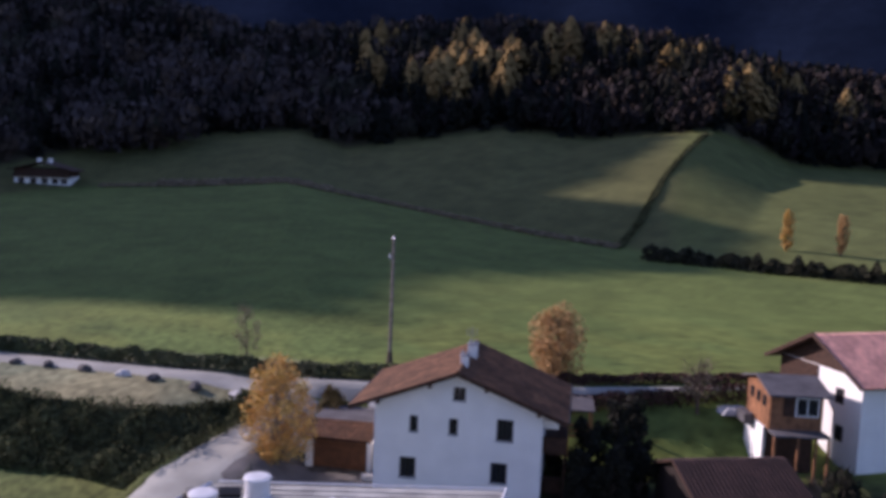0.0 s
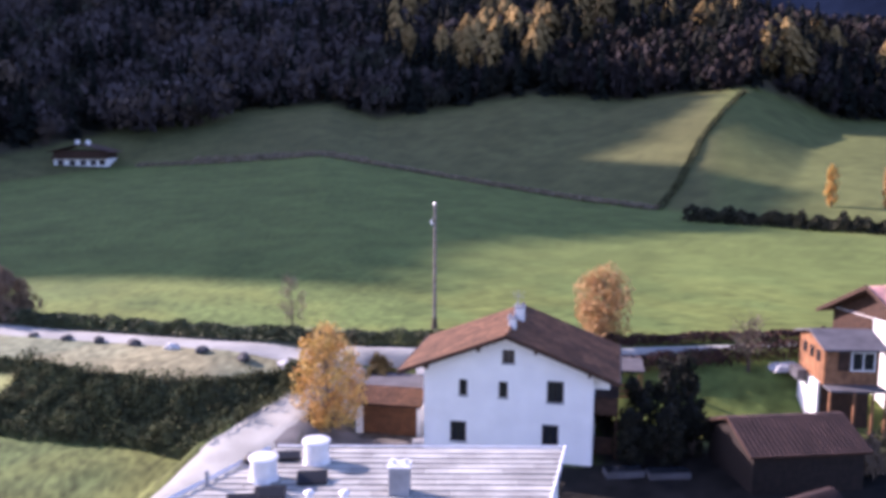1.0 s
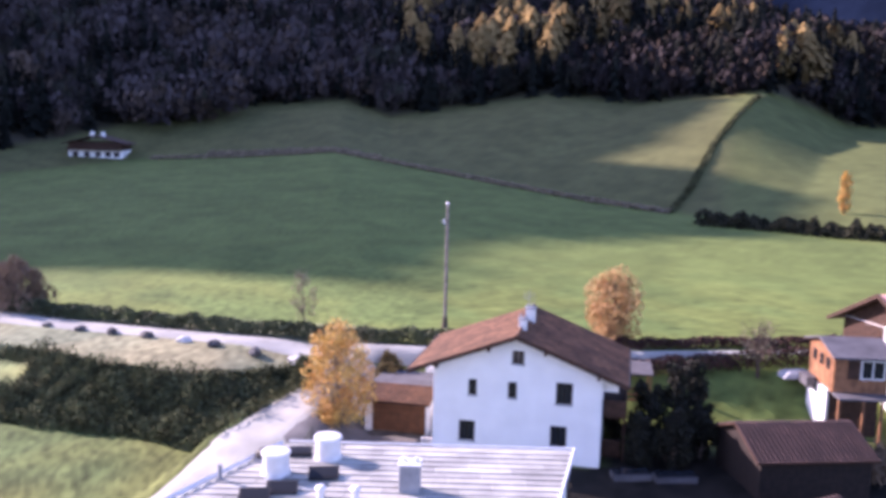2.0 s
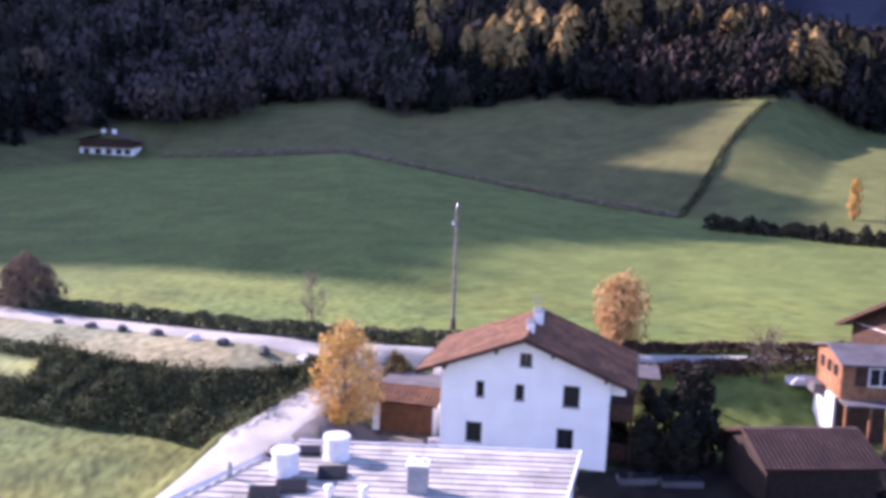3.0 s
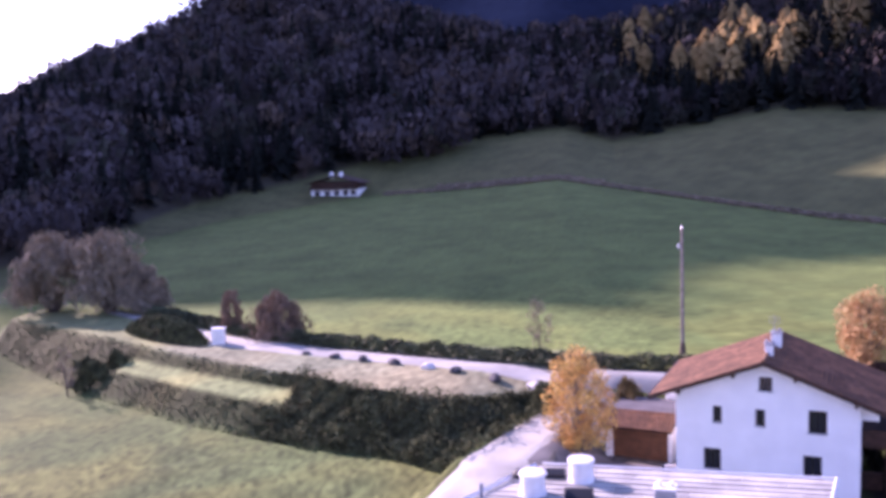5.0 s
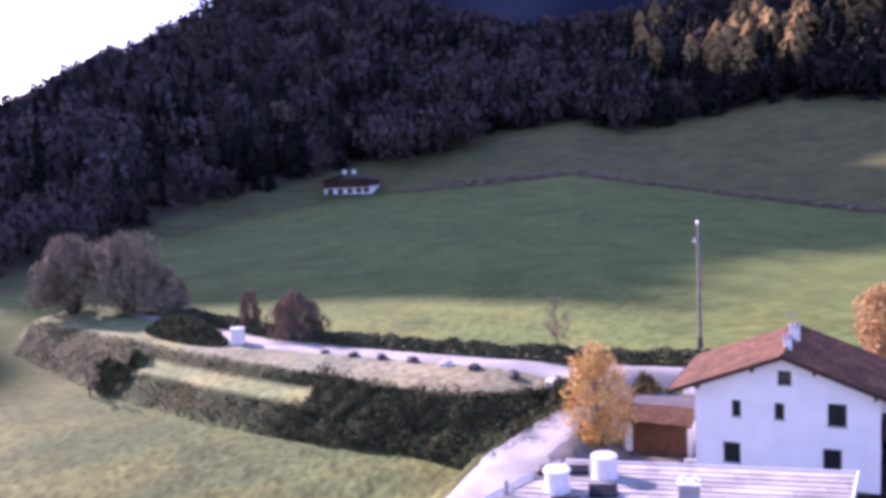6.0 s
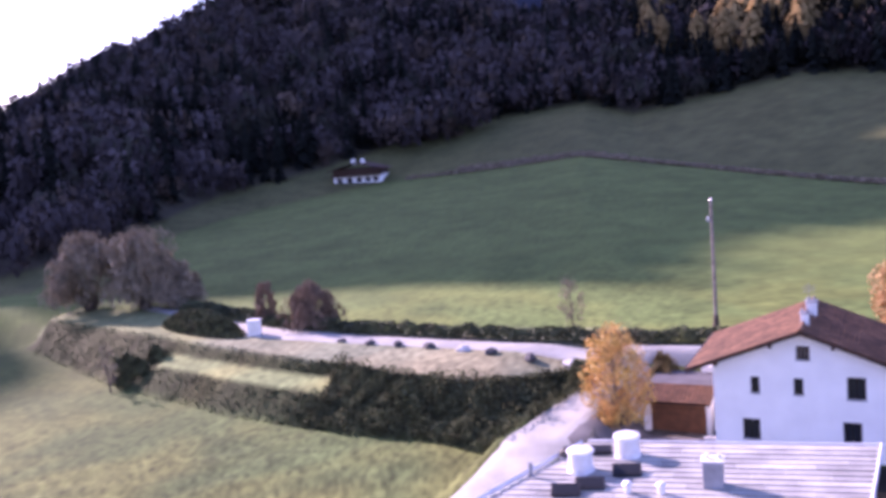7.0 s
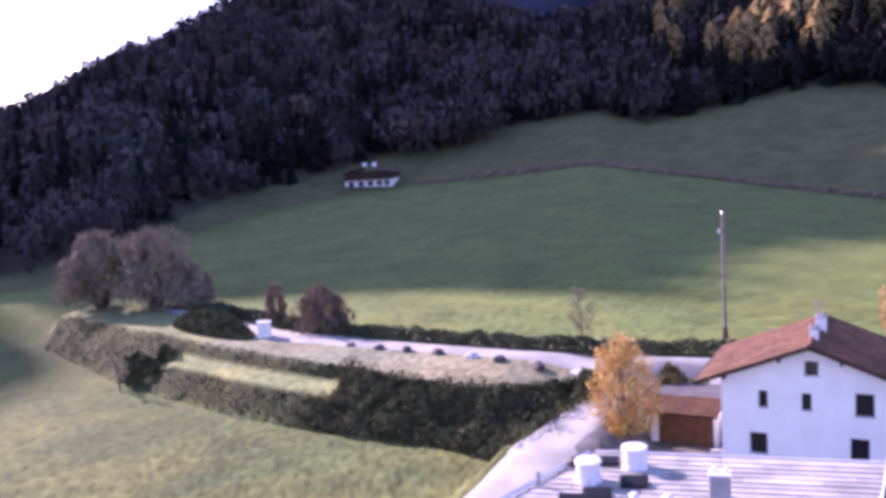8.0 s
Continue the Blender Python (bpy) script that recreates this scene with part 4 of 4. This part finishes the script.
def near_block():
    """The building below the viewpoint, with its sheet roof, vents and skylights."""
    R = 9.0
    b = thing("flat_roofed_building", (0, 0, 0), 0, "building with a weathered pale sheet metal roof", "building")
    right = lambda y: 4.75 + (y - 31.9) * 0.23
    left = lambda y: -5.5 - (31.7 - y) * 0.5 if y > 22 else -10.35
    v = [(right(31.7), 31.75), (right(18), 18), (left(18), 18), (left(22), 22), (-5.5, 31.6)]
    bm = bmesh.new()
    lo, hi = [bm.verts.new((x * 1.0, y, -0.3)) for x, y in v], [bm.verts.new((x, y, R - 0.25)) for x, y in v]
    bm.faces.new(hi)
    bm.faces.new(lo[::-1])
    for k in range(5):
        bm.faces.new([lo[k], lo[(k + 1) % 5], hi[(k + 1) % 5], hi[k]])
    part("wall", bm, PLASTER, b)
    rnd = random.Random(4)
    y, course, k = 18.0, 0.47, 0
    rot = -0.028
    while y < 31.5:
        x0, x1 = left(y + course) - 0.15, right(y) + 0.2
        cut = [x0] + sorted(c for c in [x0 + 1.3 + (k % 3) * 0.9 + 2.6 * n for n in range(9)] if c < x1 - 0.7) + [x1]
        for a, c in zip(cut, cut[1:]):
            za, zc = R + 0.0 + (rnd.random() - 0.5) * 0.012, 0.03
            e = min(y + course + 0.05, 31.9)
            s = shape([(a + 0.008, y, za + 0.045), (c - 0.008, y, za + 0.045), (c - 0.008, e, za), (a + 0.008, e, za),
                       (a + 0.008, y, za + 0.005), (c - 0.008, y, za + 0.005), (c - 0.008, e, za - 0.04), (a + 0.008, e, za - 0.04)],
                      [(0, 1, 2, 3), (4, 7, 6, 5), (0, 4, 5, 1), (1, 5, 6, 2), (2, 6, 7, 3), (3, 7, 4, 0)])
            part("roof_sheet", s, SHEET, b)
        y += course
        k += 1
    edge = bmesh.new()
    add_tube(edge, (-5.8, 31.4, R + 0.1), (left(22) - 0.2, 22, R + 0.1), 0.09, 0.09, 6)
    part("edge_flashing", edge, ZINC, b)
    part("edge_flashing", tube((right(31.9) + 0.22, 31.9, R + 0.02), (right(18) + 0.22, 18, R + 0.02), 0.06, 0.06, 6), ZINC, b)
    part("edge_flashing", tube((-5.6, 31.93, R + 0.0), (right(31.9) + 0.2, 31.93, R + 0.0), 0.05, 0.05, 6), ZINC, b)

    def vent(x, y, r, tall, seed):
        v = thing("roof_vent", (x, y, R + 0.03), seed * 20, "white round sheet metal roof vent with a lid", "vent", "round roof vents")
        body = bmesh.new()
        add_tube(body, (0, 0, 0), (0, 0, tall), r, r * 0.97, 28)
        part("drum", body, ZINC, v, smooth=False)
        part("collar", tube((0, 0, -0.03), (0, 0, 0.14), r + 0.06, r + 0.01, 28), ZINC, v)
        part("lid", tube((0, 0, tall), (0, 0, tall + 0.07), r + 0.05, r + 0.03, 28), ZINC, v)
        part("lid_rim", tube((0, 0, tall + 0.07), (0, 0, tall + 0.1), r + 0.03, r * 0.7, 28), ZINC, v)
    vent(-5.48, 28.75, 0.45, 0.72, 1)
    vent(-3.95, 30.35, 0.45, 0.72, 2)
    c = thing("chimney_stack", (-0.92, 27.7, R + 0.02), -3, "square grey sheet metal chimney with two pots", "chimney")
    part("shaft", box((-0.33, -0.3, 0), (0.33, 0.3, 0.92), 0.012), GREY_METAL, c)
    part("cover", box((-0.37, -0.34, 0.92), (0.37, 0.34, 0.97), 0.012), ZINC, c)
    for dx in (-0.2, 0.2):
        part("pot", tube((dx, 0, 0.97), (dx, 0, 1.12), 0.09, 0.08, 10), ZINC, c)
    for x, y, w, d, open_ in ((-5.0, 27.3, 0.95, 0.6, 14), (-3.85, 28.6, 0.95, 0.65, 13), (-5.75, 26.7, 0.95, 0.6, 15), (-4.95, 30.55, 0.75, 0.5, 10)):
        s = thing("skylight", (x, y, R + 0.03), 6, "dark framed skylight tilted open on the roof", "skylight", "skylights")
        part("curb", box((-w / 2, -d / 2, 0), (w / 2, d / 2, 0.09), 0.01), DARK_METAL, s)
        sash = part("sash", box((-w / 2 - 0.03, -d / 2 - 0.03, 0.08), (w / 2 + 0.03, d / 2 + 0.03, 0.12), 0.01), DARK_METAL, s)
        sash.matrix_basis = pose(0, 0, 0.06, open_, 0, 0)
        part("pane", box((-w / 2 + 0.06, -d / 2 + 0.06, 0.122), (w / 2 - 0.06, d / 2 - 0.06, 0.13)), DIM_GLASS, sash)
    for x, y in ((-3.7, 26.9), (-2.6, 26.9)):
        s = thing("roof_pipe", (x, y, R + 0.03), 0, "short white vent pipe on the roof", "pipe", "roof pipes")
        part("stub", tube((0, 0, 0), (0, 0, 0.32), 0.12, 0.12, 12), ZINC, s)
        part("hood", tube((0, 0, 0.32), (0, 0, 0.4), 0.18, 0.1, 12), ZINC, s)
    s = thing("roof_pipe", (-7.2, 28.1, R - 0.05), 0, "thin grey pipe at the roof edge", "pipe", "roof pipes")
    part("stub", tube((0, 0, 0), (0, 0, 0.6), 0.07, 0.07, 10), GREY_METAL, s)


near_block()


def gable_block(name, place, turn, w, l, wall, peak_rise, out, tile, walls, label, category, base=-0.4, thick_roof=0.1):
    """A plain gabled building, its ridge along local x."""
    b = thing(name, place, turn, label, category)
    part("front_wall", box((-w / 2, 0, base), (w / 2, 0.25, wall)), walls, b)
    part("back_wall", box((-w / 2, l - 0.25, base), (w / 2, l, wall)), walls, b)
    for s in (-1, 1):
        x0, x1 = (s * w / 2, s * (w / 2 - 0.25))
        bm = shape([(x, y, z) for x in (x0, x1) for y, z in ((0.25, base), (l - 0.25, base), (l - 0.25, wall), (l / 2, wall + peak_rise * 0.95), (0.25, wall))],
                   [(0, 1, 2, 3, 4), (9, 8, 7, 6, 5), (0, 5, 6, 1), (1, 6, 7, 2), (2, 7, 8, 3), (3, 8, 9, 4), (4, 9, 5, 0)])
        part("gable_wall", bm, walls, b)
    k = peak_rise / (l / 2)
    for y in (-out, l + out):
        tile_slope("roof_slope", (-w / 2 - out, y, wall - out * k + 0.06), (w / 2 + out, y, wall - out * k + 0.06), (-w / 2 - out, l / 2, wall + peak_rise + 0.06), (w / 2 + out, l / 2, wall + peak_rise + 0.06), tile, b, rows=12)
    return b


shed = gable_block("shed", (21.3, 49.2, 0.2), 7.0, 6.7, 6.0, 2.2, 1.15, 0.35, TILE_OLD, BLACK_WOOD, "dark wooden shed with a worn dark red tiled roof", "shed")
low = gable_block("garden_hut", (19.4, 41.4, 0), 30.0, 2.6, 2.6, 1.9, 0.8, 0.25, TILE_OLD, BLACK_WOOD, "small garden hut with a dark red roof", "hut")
for k, (x, y, w) in enumerate(((11.3, 51.7, 2.3), (13.9, 51.5, 2.5))):
    g = thing("cold_frame", (x, y, 0), 6, "pale framed glass cold frame on the ground", "cold frame", "cold frames")
    part("box", box((-w / 2, -0.5, -0.1), (w / 2, 0.5, 0.35), 0.02), SLATE, g)
    part("lid", box((-w / 2 + 0.04, -0.46, 0.36), (w / 2 - 0.04, 0.46, 0.4)), GLASS, g)


def chalet():
    c = thing("chalet", (28.1, 59.4, -0.2), -3.0, "orange brown wooden chalet annex with a grey roof", "chalet")
    w, d, lo, hi = 1.8, 4.8, 3.5, 6.0
    part("base_wall", box((-w + 0.15, 0.9, -0.6), (w - 0.15, d, lo)), DARK_WOOD, c)
    up = part("upper_wall", box((-w, 0.0, lo), (w, d, hi)), WOOD, c)
    n = 12
    for k in range(n):
        x = -w + 2 * w * k / n
        part("plank", box((x + 0.01, -0.05, lo + 0.02), (x + 2 * w / n - 0.01, -0.004, hi - 0.05), 0.008), WOOD, up)
    for k in range(14):
        y = d * k / 14
        part("plank", box((-w - 0.05, y + 0.01, lo + 0.02), (-w - 0.004, y + d / 14 - 0.01, hi - 0.05), 0.008), WOOD, up)
    for y in (1.0, 2.3, 3.6):
        s = part("side_window", box((-w - 0.11, y - 0.35, 4.9), (-w - 0.052, y + 0.35, 5.7)), FRAME, c)
        part("pane", box((-w - 0.125, y - 0.28, 4.97), (-w - 0.112, y + 0.28, 5.63)), GLASS, s)
    s = part("window", box((-0.1, -0.12, 4.5), (1.5, -0.052, 5.85)), PLASTER, c)
    part("pane", box((0.0, -0.14, 4.6), (0.65, -0.122, 5.75)), GLASS, s)
    part("pane", box((0.75, -0.14, 4.6), (1.4, -0.122, 5.75)), GLASS, s)
    part("shutter", box((-0.95, -0.11, 4.5), (-0.15, -0.052, 5.85), 0.01), DARK_WOOD, c)
    part("canopy", box((-w - 0.1, -1.5, lo - 0.1), (w + 0.1, -0.06, lo + 0.04), 0.02), SLATE, c)
    for x in (-1.9, -0.3, 0.9, 1.75):
        part("post", box((x, -1.4, -0.6), (x + 0.16, -1.24, lo - 0.1), 0.01), WOOD, c)
    part("side_plaster", box((-w - 0.06, 1.0, -0.6), (-w + 0.145, d, lo - 0.12)), PLASTER, c)
    part("balcony_rail", box((-w - 0.8, 2.8, 3.0), (-w - 0.13, d - 0.2, 3.75), 0.03), SLATE, c)
    for y in (-0.7, d + 0.7):
        e, r, mid = hi - 0.02, hi + 0.75, d / 2
        x = w + 0.35
        bm = shape([(-x, y, e), (x, y, e), (x, mid, r), (-x, mid, r), (-x, y, e + 0.14), (x, y, e + 0.14), (x, mid, r + 0.14), (-x, mid, r + 0.14)],
                   [(0, 1, 2, 3), (7, 6, 5, 4), (0, 4, 5, 1), (1, 5, 6, 2), (2, 6, 7, 3), (3, 7, 4, 0)])
        part("roof_slope", bm, SLATE, c)
    for s in (-1, 1):
        a, b = s * (w - 0.02), s * (w - 0.2)
        part("gable", shape([(x, y, z) for x in (a, b) for y, z in ((0.05, hi), (d - 0.05, hi), (d / 2, hi + 0.62))], [(0, 1, 2), (5, 4, 3), (0, 3, 4, 1), (1, 4, 5, 2), (2, 5, 3, 0)]), WOOD, c)


chalet()


def pink_house():
    h = thing("house", (38.2, 61.5, 0.2), 14.0, "white house with a salmon tiled gable roof", "house")
    part("west_wall", box((-5.3, 0.0, -1.8), (-5.0, 9, 6.6)), PLASTER, h)
    part("front_wall", box((-5.0, 0.0, -1.8), (5, 0.3, 6.6)), PLASTER, h)
    part("back_wall", box((-5.0, 8.7, -0.4), (5, 9, 6.6)), PLASTER, h)
    part("east_wall", box((5.0, 0.0, -0.4), (5.3, 9, 6.6)), PLASTER, h)
    for y, z in ((2.0, 2.2), (2.2, 4.9)):
        w = part("window", box((-5.36, y - 0.4, z - 0.55), (-5.304, y + 0.4, z + 0.55)), FRAME, h)
        part("pane", box((-5.375, y - 0.33, z - 0.48), (-5.362, y + 0.33, z + 0.48)), GLASS, w)
    for y in (-0.9, 9.9):
        tile_slope("roof_slope", (-6.2, y, 6.2), (6.2, y, 6.2), (-6.2, 4.5, 9.0), (6.2, 4.5, 9.0), TILE_PINK, h, rows=16)
    part("gable", shape([(-5.3, 0.2, 6.6), (-5.3, 8.8, 6.6), (-5.3, 4.5, 8.85), (-5.05, 0.2, 6.6), (-5.05, 8.8, 6.6), (-5.05, 4.5, 8.85)], [(0, 1, 2), (5, 4, 3), (0, 3, 4, 1), (1, 4, 5, 2), (2, 5, 3, 0)]), DARK_WOOD, h)
    n = 16
    for k in range(n):
        y = 4.6 + 4.4 * k / n
        part("plank", box((-5.36, y + 0.01, 2.6), (-5.304, y + 4.4 / n - 0.01, 6.55), 0.008), DARK_WOOD, h)
    for y in (-0.9, 9.9):
        a = [(y, 6.05), (y, 6.33), (4.5, 9.13), (4.5, 8.8)]
        part("verge_board", shape([(x, p, z) for x in (-6.28, -6.22) for p, z in a], [(0, 1, 2, 3), (7, 6, 5, 4), (0, 4, 5, 1), (1, 5, 6, 2), (2, 6, 7, 3), (3, 7, 4, 0)]), DARK_WOOD, h)


pink_house()


def farmhouse():
    x, y = -96.3, 243.0
    f = thing("farmhouse", (x, y, ground_z(x, y)), 4.0, "distant farmhouse with white walls and a dark roof", "house")
    f.scale = (0.95, 0.9, 0.75)
    part("ground_floor", box((-7.5, 0, -2), (7.5, 9, 2.6)), PLASTER, f)
    part("upper_floor", box((-7.5, -0.05, 2.6), (7.5, 9, 5.4)), DARK_WOOD, f)
    part("balcony", box((-7.6, -1.2, 2.5), (7.6, -0.06, 3.5)), DARK_WOOD, f)
    for k in (-5.6, -2.4, 0.6, 3.4, 5.8):
        part("window", box((k - 0.8, -0.03, 0.2), (k + 0.8, -0.004, 2.0)), FRAME, f)
    for s in (-1, 1):
        bm = shape([(s * 9, -1.8, 4.6), (s * 9, 10, 4.6), (0, 10, 7.6), (0, -1.8, 7.6), (s * 9, -1.8, 4.85), (s * 9, 10, 4.85), (0, 10, 7.85), (0, -1.8, 7.85)],
                   [(0, 1, 2, 3), (7, 6, 5, 4), (0, 4, 5, 1), (1, 5, 6, 2), (2, 6, 7, 3), (3, 7, 4, 0)])
        part("roof_slope", bm, DARK_WOOD, f)
    for x in (-1.8, 1.2):
        part("chimney", box((x - 0.5, 3, 6.6), (x + 0.5, 4, 9.0)), PLASTER, f)


farmhouse()


# ---------------------------------------------------------------- small things along the road
def utility_pole():
    x, y = -0.2, 74.0
    p = thing("utility_pole", (x, y, ground_z(x, y) - 0.2), 0, "tall weathered wooden utility pole behind the hedge", "pole")
    part("mast", tube((0, 0, 0), (0, 0, 10.8), 0.17, 0.11, 10), GREY_POLE, p)
    part("foot", tube((0, 0, 0), (0, 0, 1.3), 0.34, 0.2, 10), BARK, p)
    part("bracket", box((-0.3, -0.06, 9.1), (0.1, 0.06, 9.22)), GREY_METAL, p)
    part("insulator", tube((-0.28, 0, 9.2), (-0.28, 0, 9.5), 0.09, 0.07, 10), ZINC, p)
    part("cap", tube((0, 0, 10.8), (0, 0, 10.95), 0.14, 0.05, 10), ZINC, p)


utility_pole()


def boulder(x, y, r, material, seed, label):
    bm = bmesh.new()
    bmesh.ops.create_icosphere(bm, subdivisions=2, radius=1)
    for v in bm.verts:
        k = 1 + 0.28 * noise.noise(v.co * 1.6 + Vector((seed * 3.1, 0, 0)))
        v.co = Vector((v.co.x * 1.25 * k, v.co.y * 0.85 * k, max(v.co.z * 0.75 * k, -0.3))) * r
    ob = part("boulder", bm, material)
    ob.matrix_world = pose(x, y, ground_z(x, y) + 0.2 * r, 0, 0, seed * 47)
    tagged(ob, label, "boulder", "roadside boulders")


for k, (x, y) in enumerate(((-32.6, 71.6), (-29.5, 70.5), (-26.7, 69.8), (-23.6, 68.9), (-20.3, 67.8), (-17.8, 66.9), (-14.4, 65.8), (-11.1, 65.1))):
    pale = k in (4, 7)
    boulder(x, y, (0.36, 0.44, 0.5, 0.55, 0.48, 0.5, 0.58, 0.62)[k], ROCK_PALE if pale else ROCK, k, "pale grey boulder beside the road" if pale else "dark grey boulder beside the road")

bin_ = thing("distribution_box", (-43.0, 74.9, ground_z(-43.0, 74.9)), 12, "white utility box beside the road", "utility box")
part("cabinet", box((-0.6, -0.35, 0), (0.6, 0.35, 1.5), 0.02), PLASTER, bin_)
part("lid", box((-0.66, -0.41, 1.5), (0.66, 0.41, 1.6), 0.02), ZINC, bin_)
part("door", box((-0.5, -0.375, 0.12), (0.5, -0.352, 1.38)), ZINC, bin_)


def carport():
    c = thing("carport", (14.4, 63.4, ground_z(15.1, 64.4)), -8, "open carport with a pale sheet roof on wooden posts", "carport")
    top = 3.9 - ground_z(15.1, 64.4)
    roof = shape([(x, y, z + lift) for lift in (0, -0.08) for x, y, z in ((-1.5, -1.6, top - 0.35), (0.5, -1.6, top - 0.35), (0.5, 1.2, top - 0.1), (-1.5, 1.2, top - 0.1))],
                 [(0, 1, 2, 3), (4, 7, 6, 5), (0, 4, 5, 1), (1, 5, 6, 2), (2, 6, 7, 3), (3, 7, 4, 0)])
    part("roof_sheet", roof, SLATE, c)
    for x in (-1.35, 0.3):
        for y in (-1.4, 1.0):
            part("post", box((x, y, -1.2), (x + 0.1, y + 0.1, top - 0.44 + (y + 1.6) * 0.085)), WOOD, c)
    for z in (0.3, 0.7, 1.1):
        part("rail", box((-1.24, -1.37, z), (0.29, -1.32, z + 0.18), 0.01), WOOD, c)


carport()

pile = thing("covered_pile", (26.6, 66.8, ground_z(26.6, 66.8)), 10, "low pile under a pale tarpaulin on the lawn", "tarpaulin")
bm = bmesh.new()
bmesh.ops.create_grid(bm, x_segments=14, y_segments=8, size=1)
for v in bm.verts:
    e = min(1.0, 2.6 * (1 - max(abs(v.co.x), abs(v.co.y))))
    v.co = Vector((v.co.x * 1.4, v.co.y * 0.9, 0.02 + 0.42 * e + 0.06 * noise.noise(v.co * 4)))
part("tarpaulin", bm, ROCK_PALE, pile)

dome = thing("roof_dome", (-6.15, 30.0, 9.02), 0, "small dark domed rooflight at the roof edge", "rooflight")
part("kerb", tube((0, 0, 0), (0, 0, 0.12), 0.36, 0.34, 18), GREY_METAL, dome)
bm = bmesh.new()
bmesh.ops.create_uvsphere(bm, u_segments=18, v_segments=10, radius=0.32)
bmesh.ops.delete(bm, geom=[v for v in bm.verts if v.co.z < -0.01], context="VERTS")
cap = part("cap", bm, DARK_METAL, dome, smooth=True)
cap.matrix_basis = pose(0, 0, 0.12)
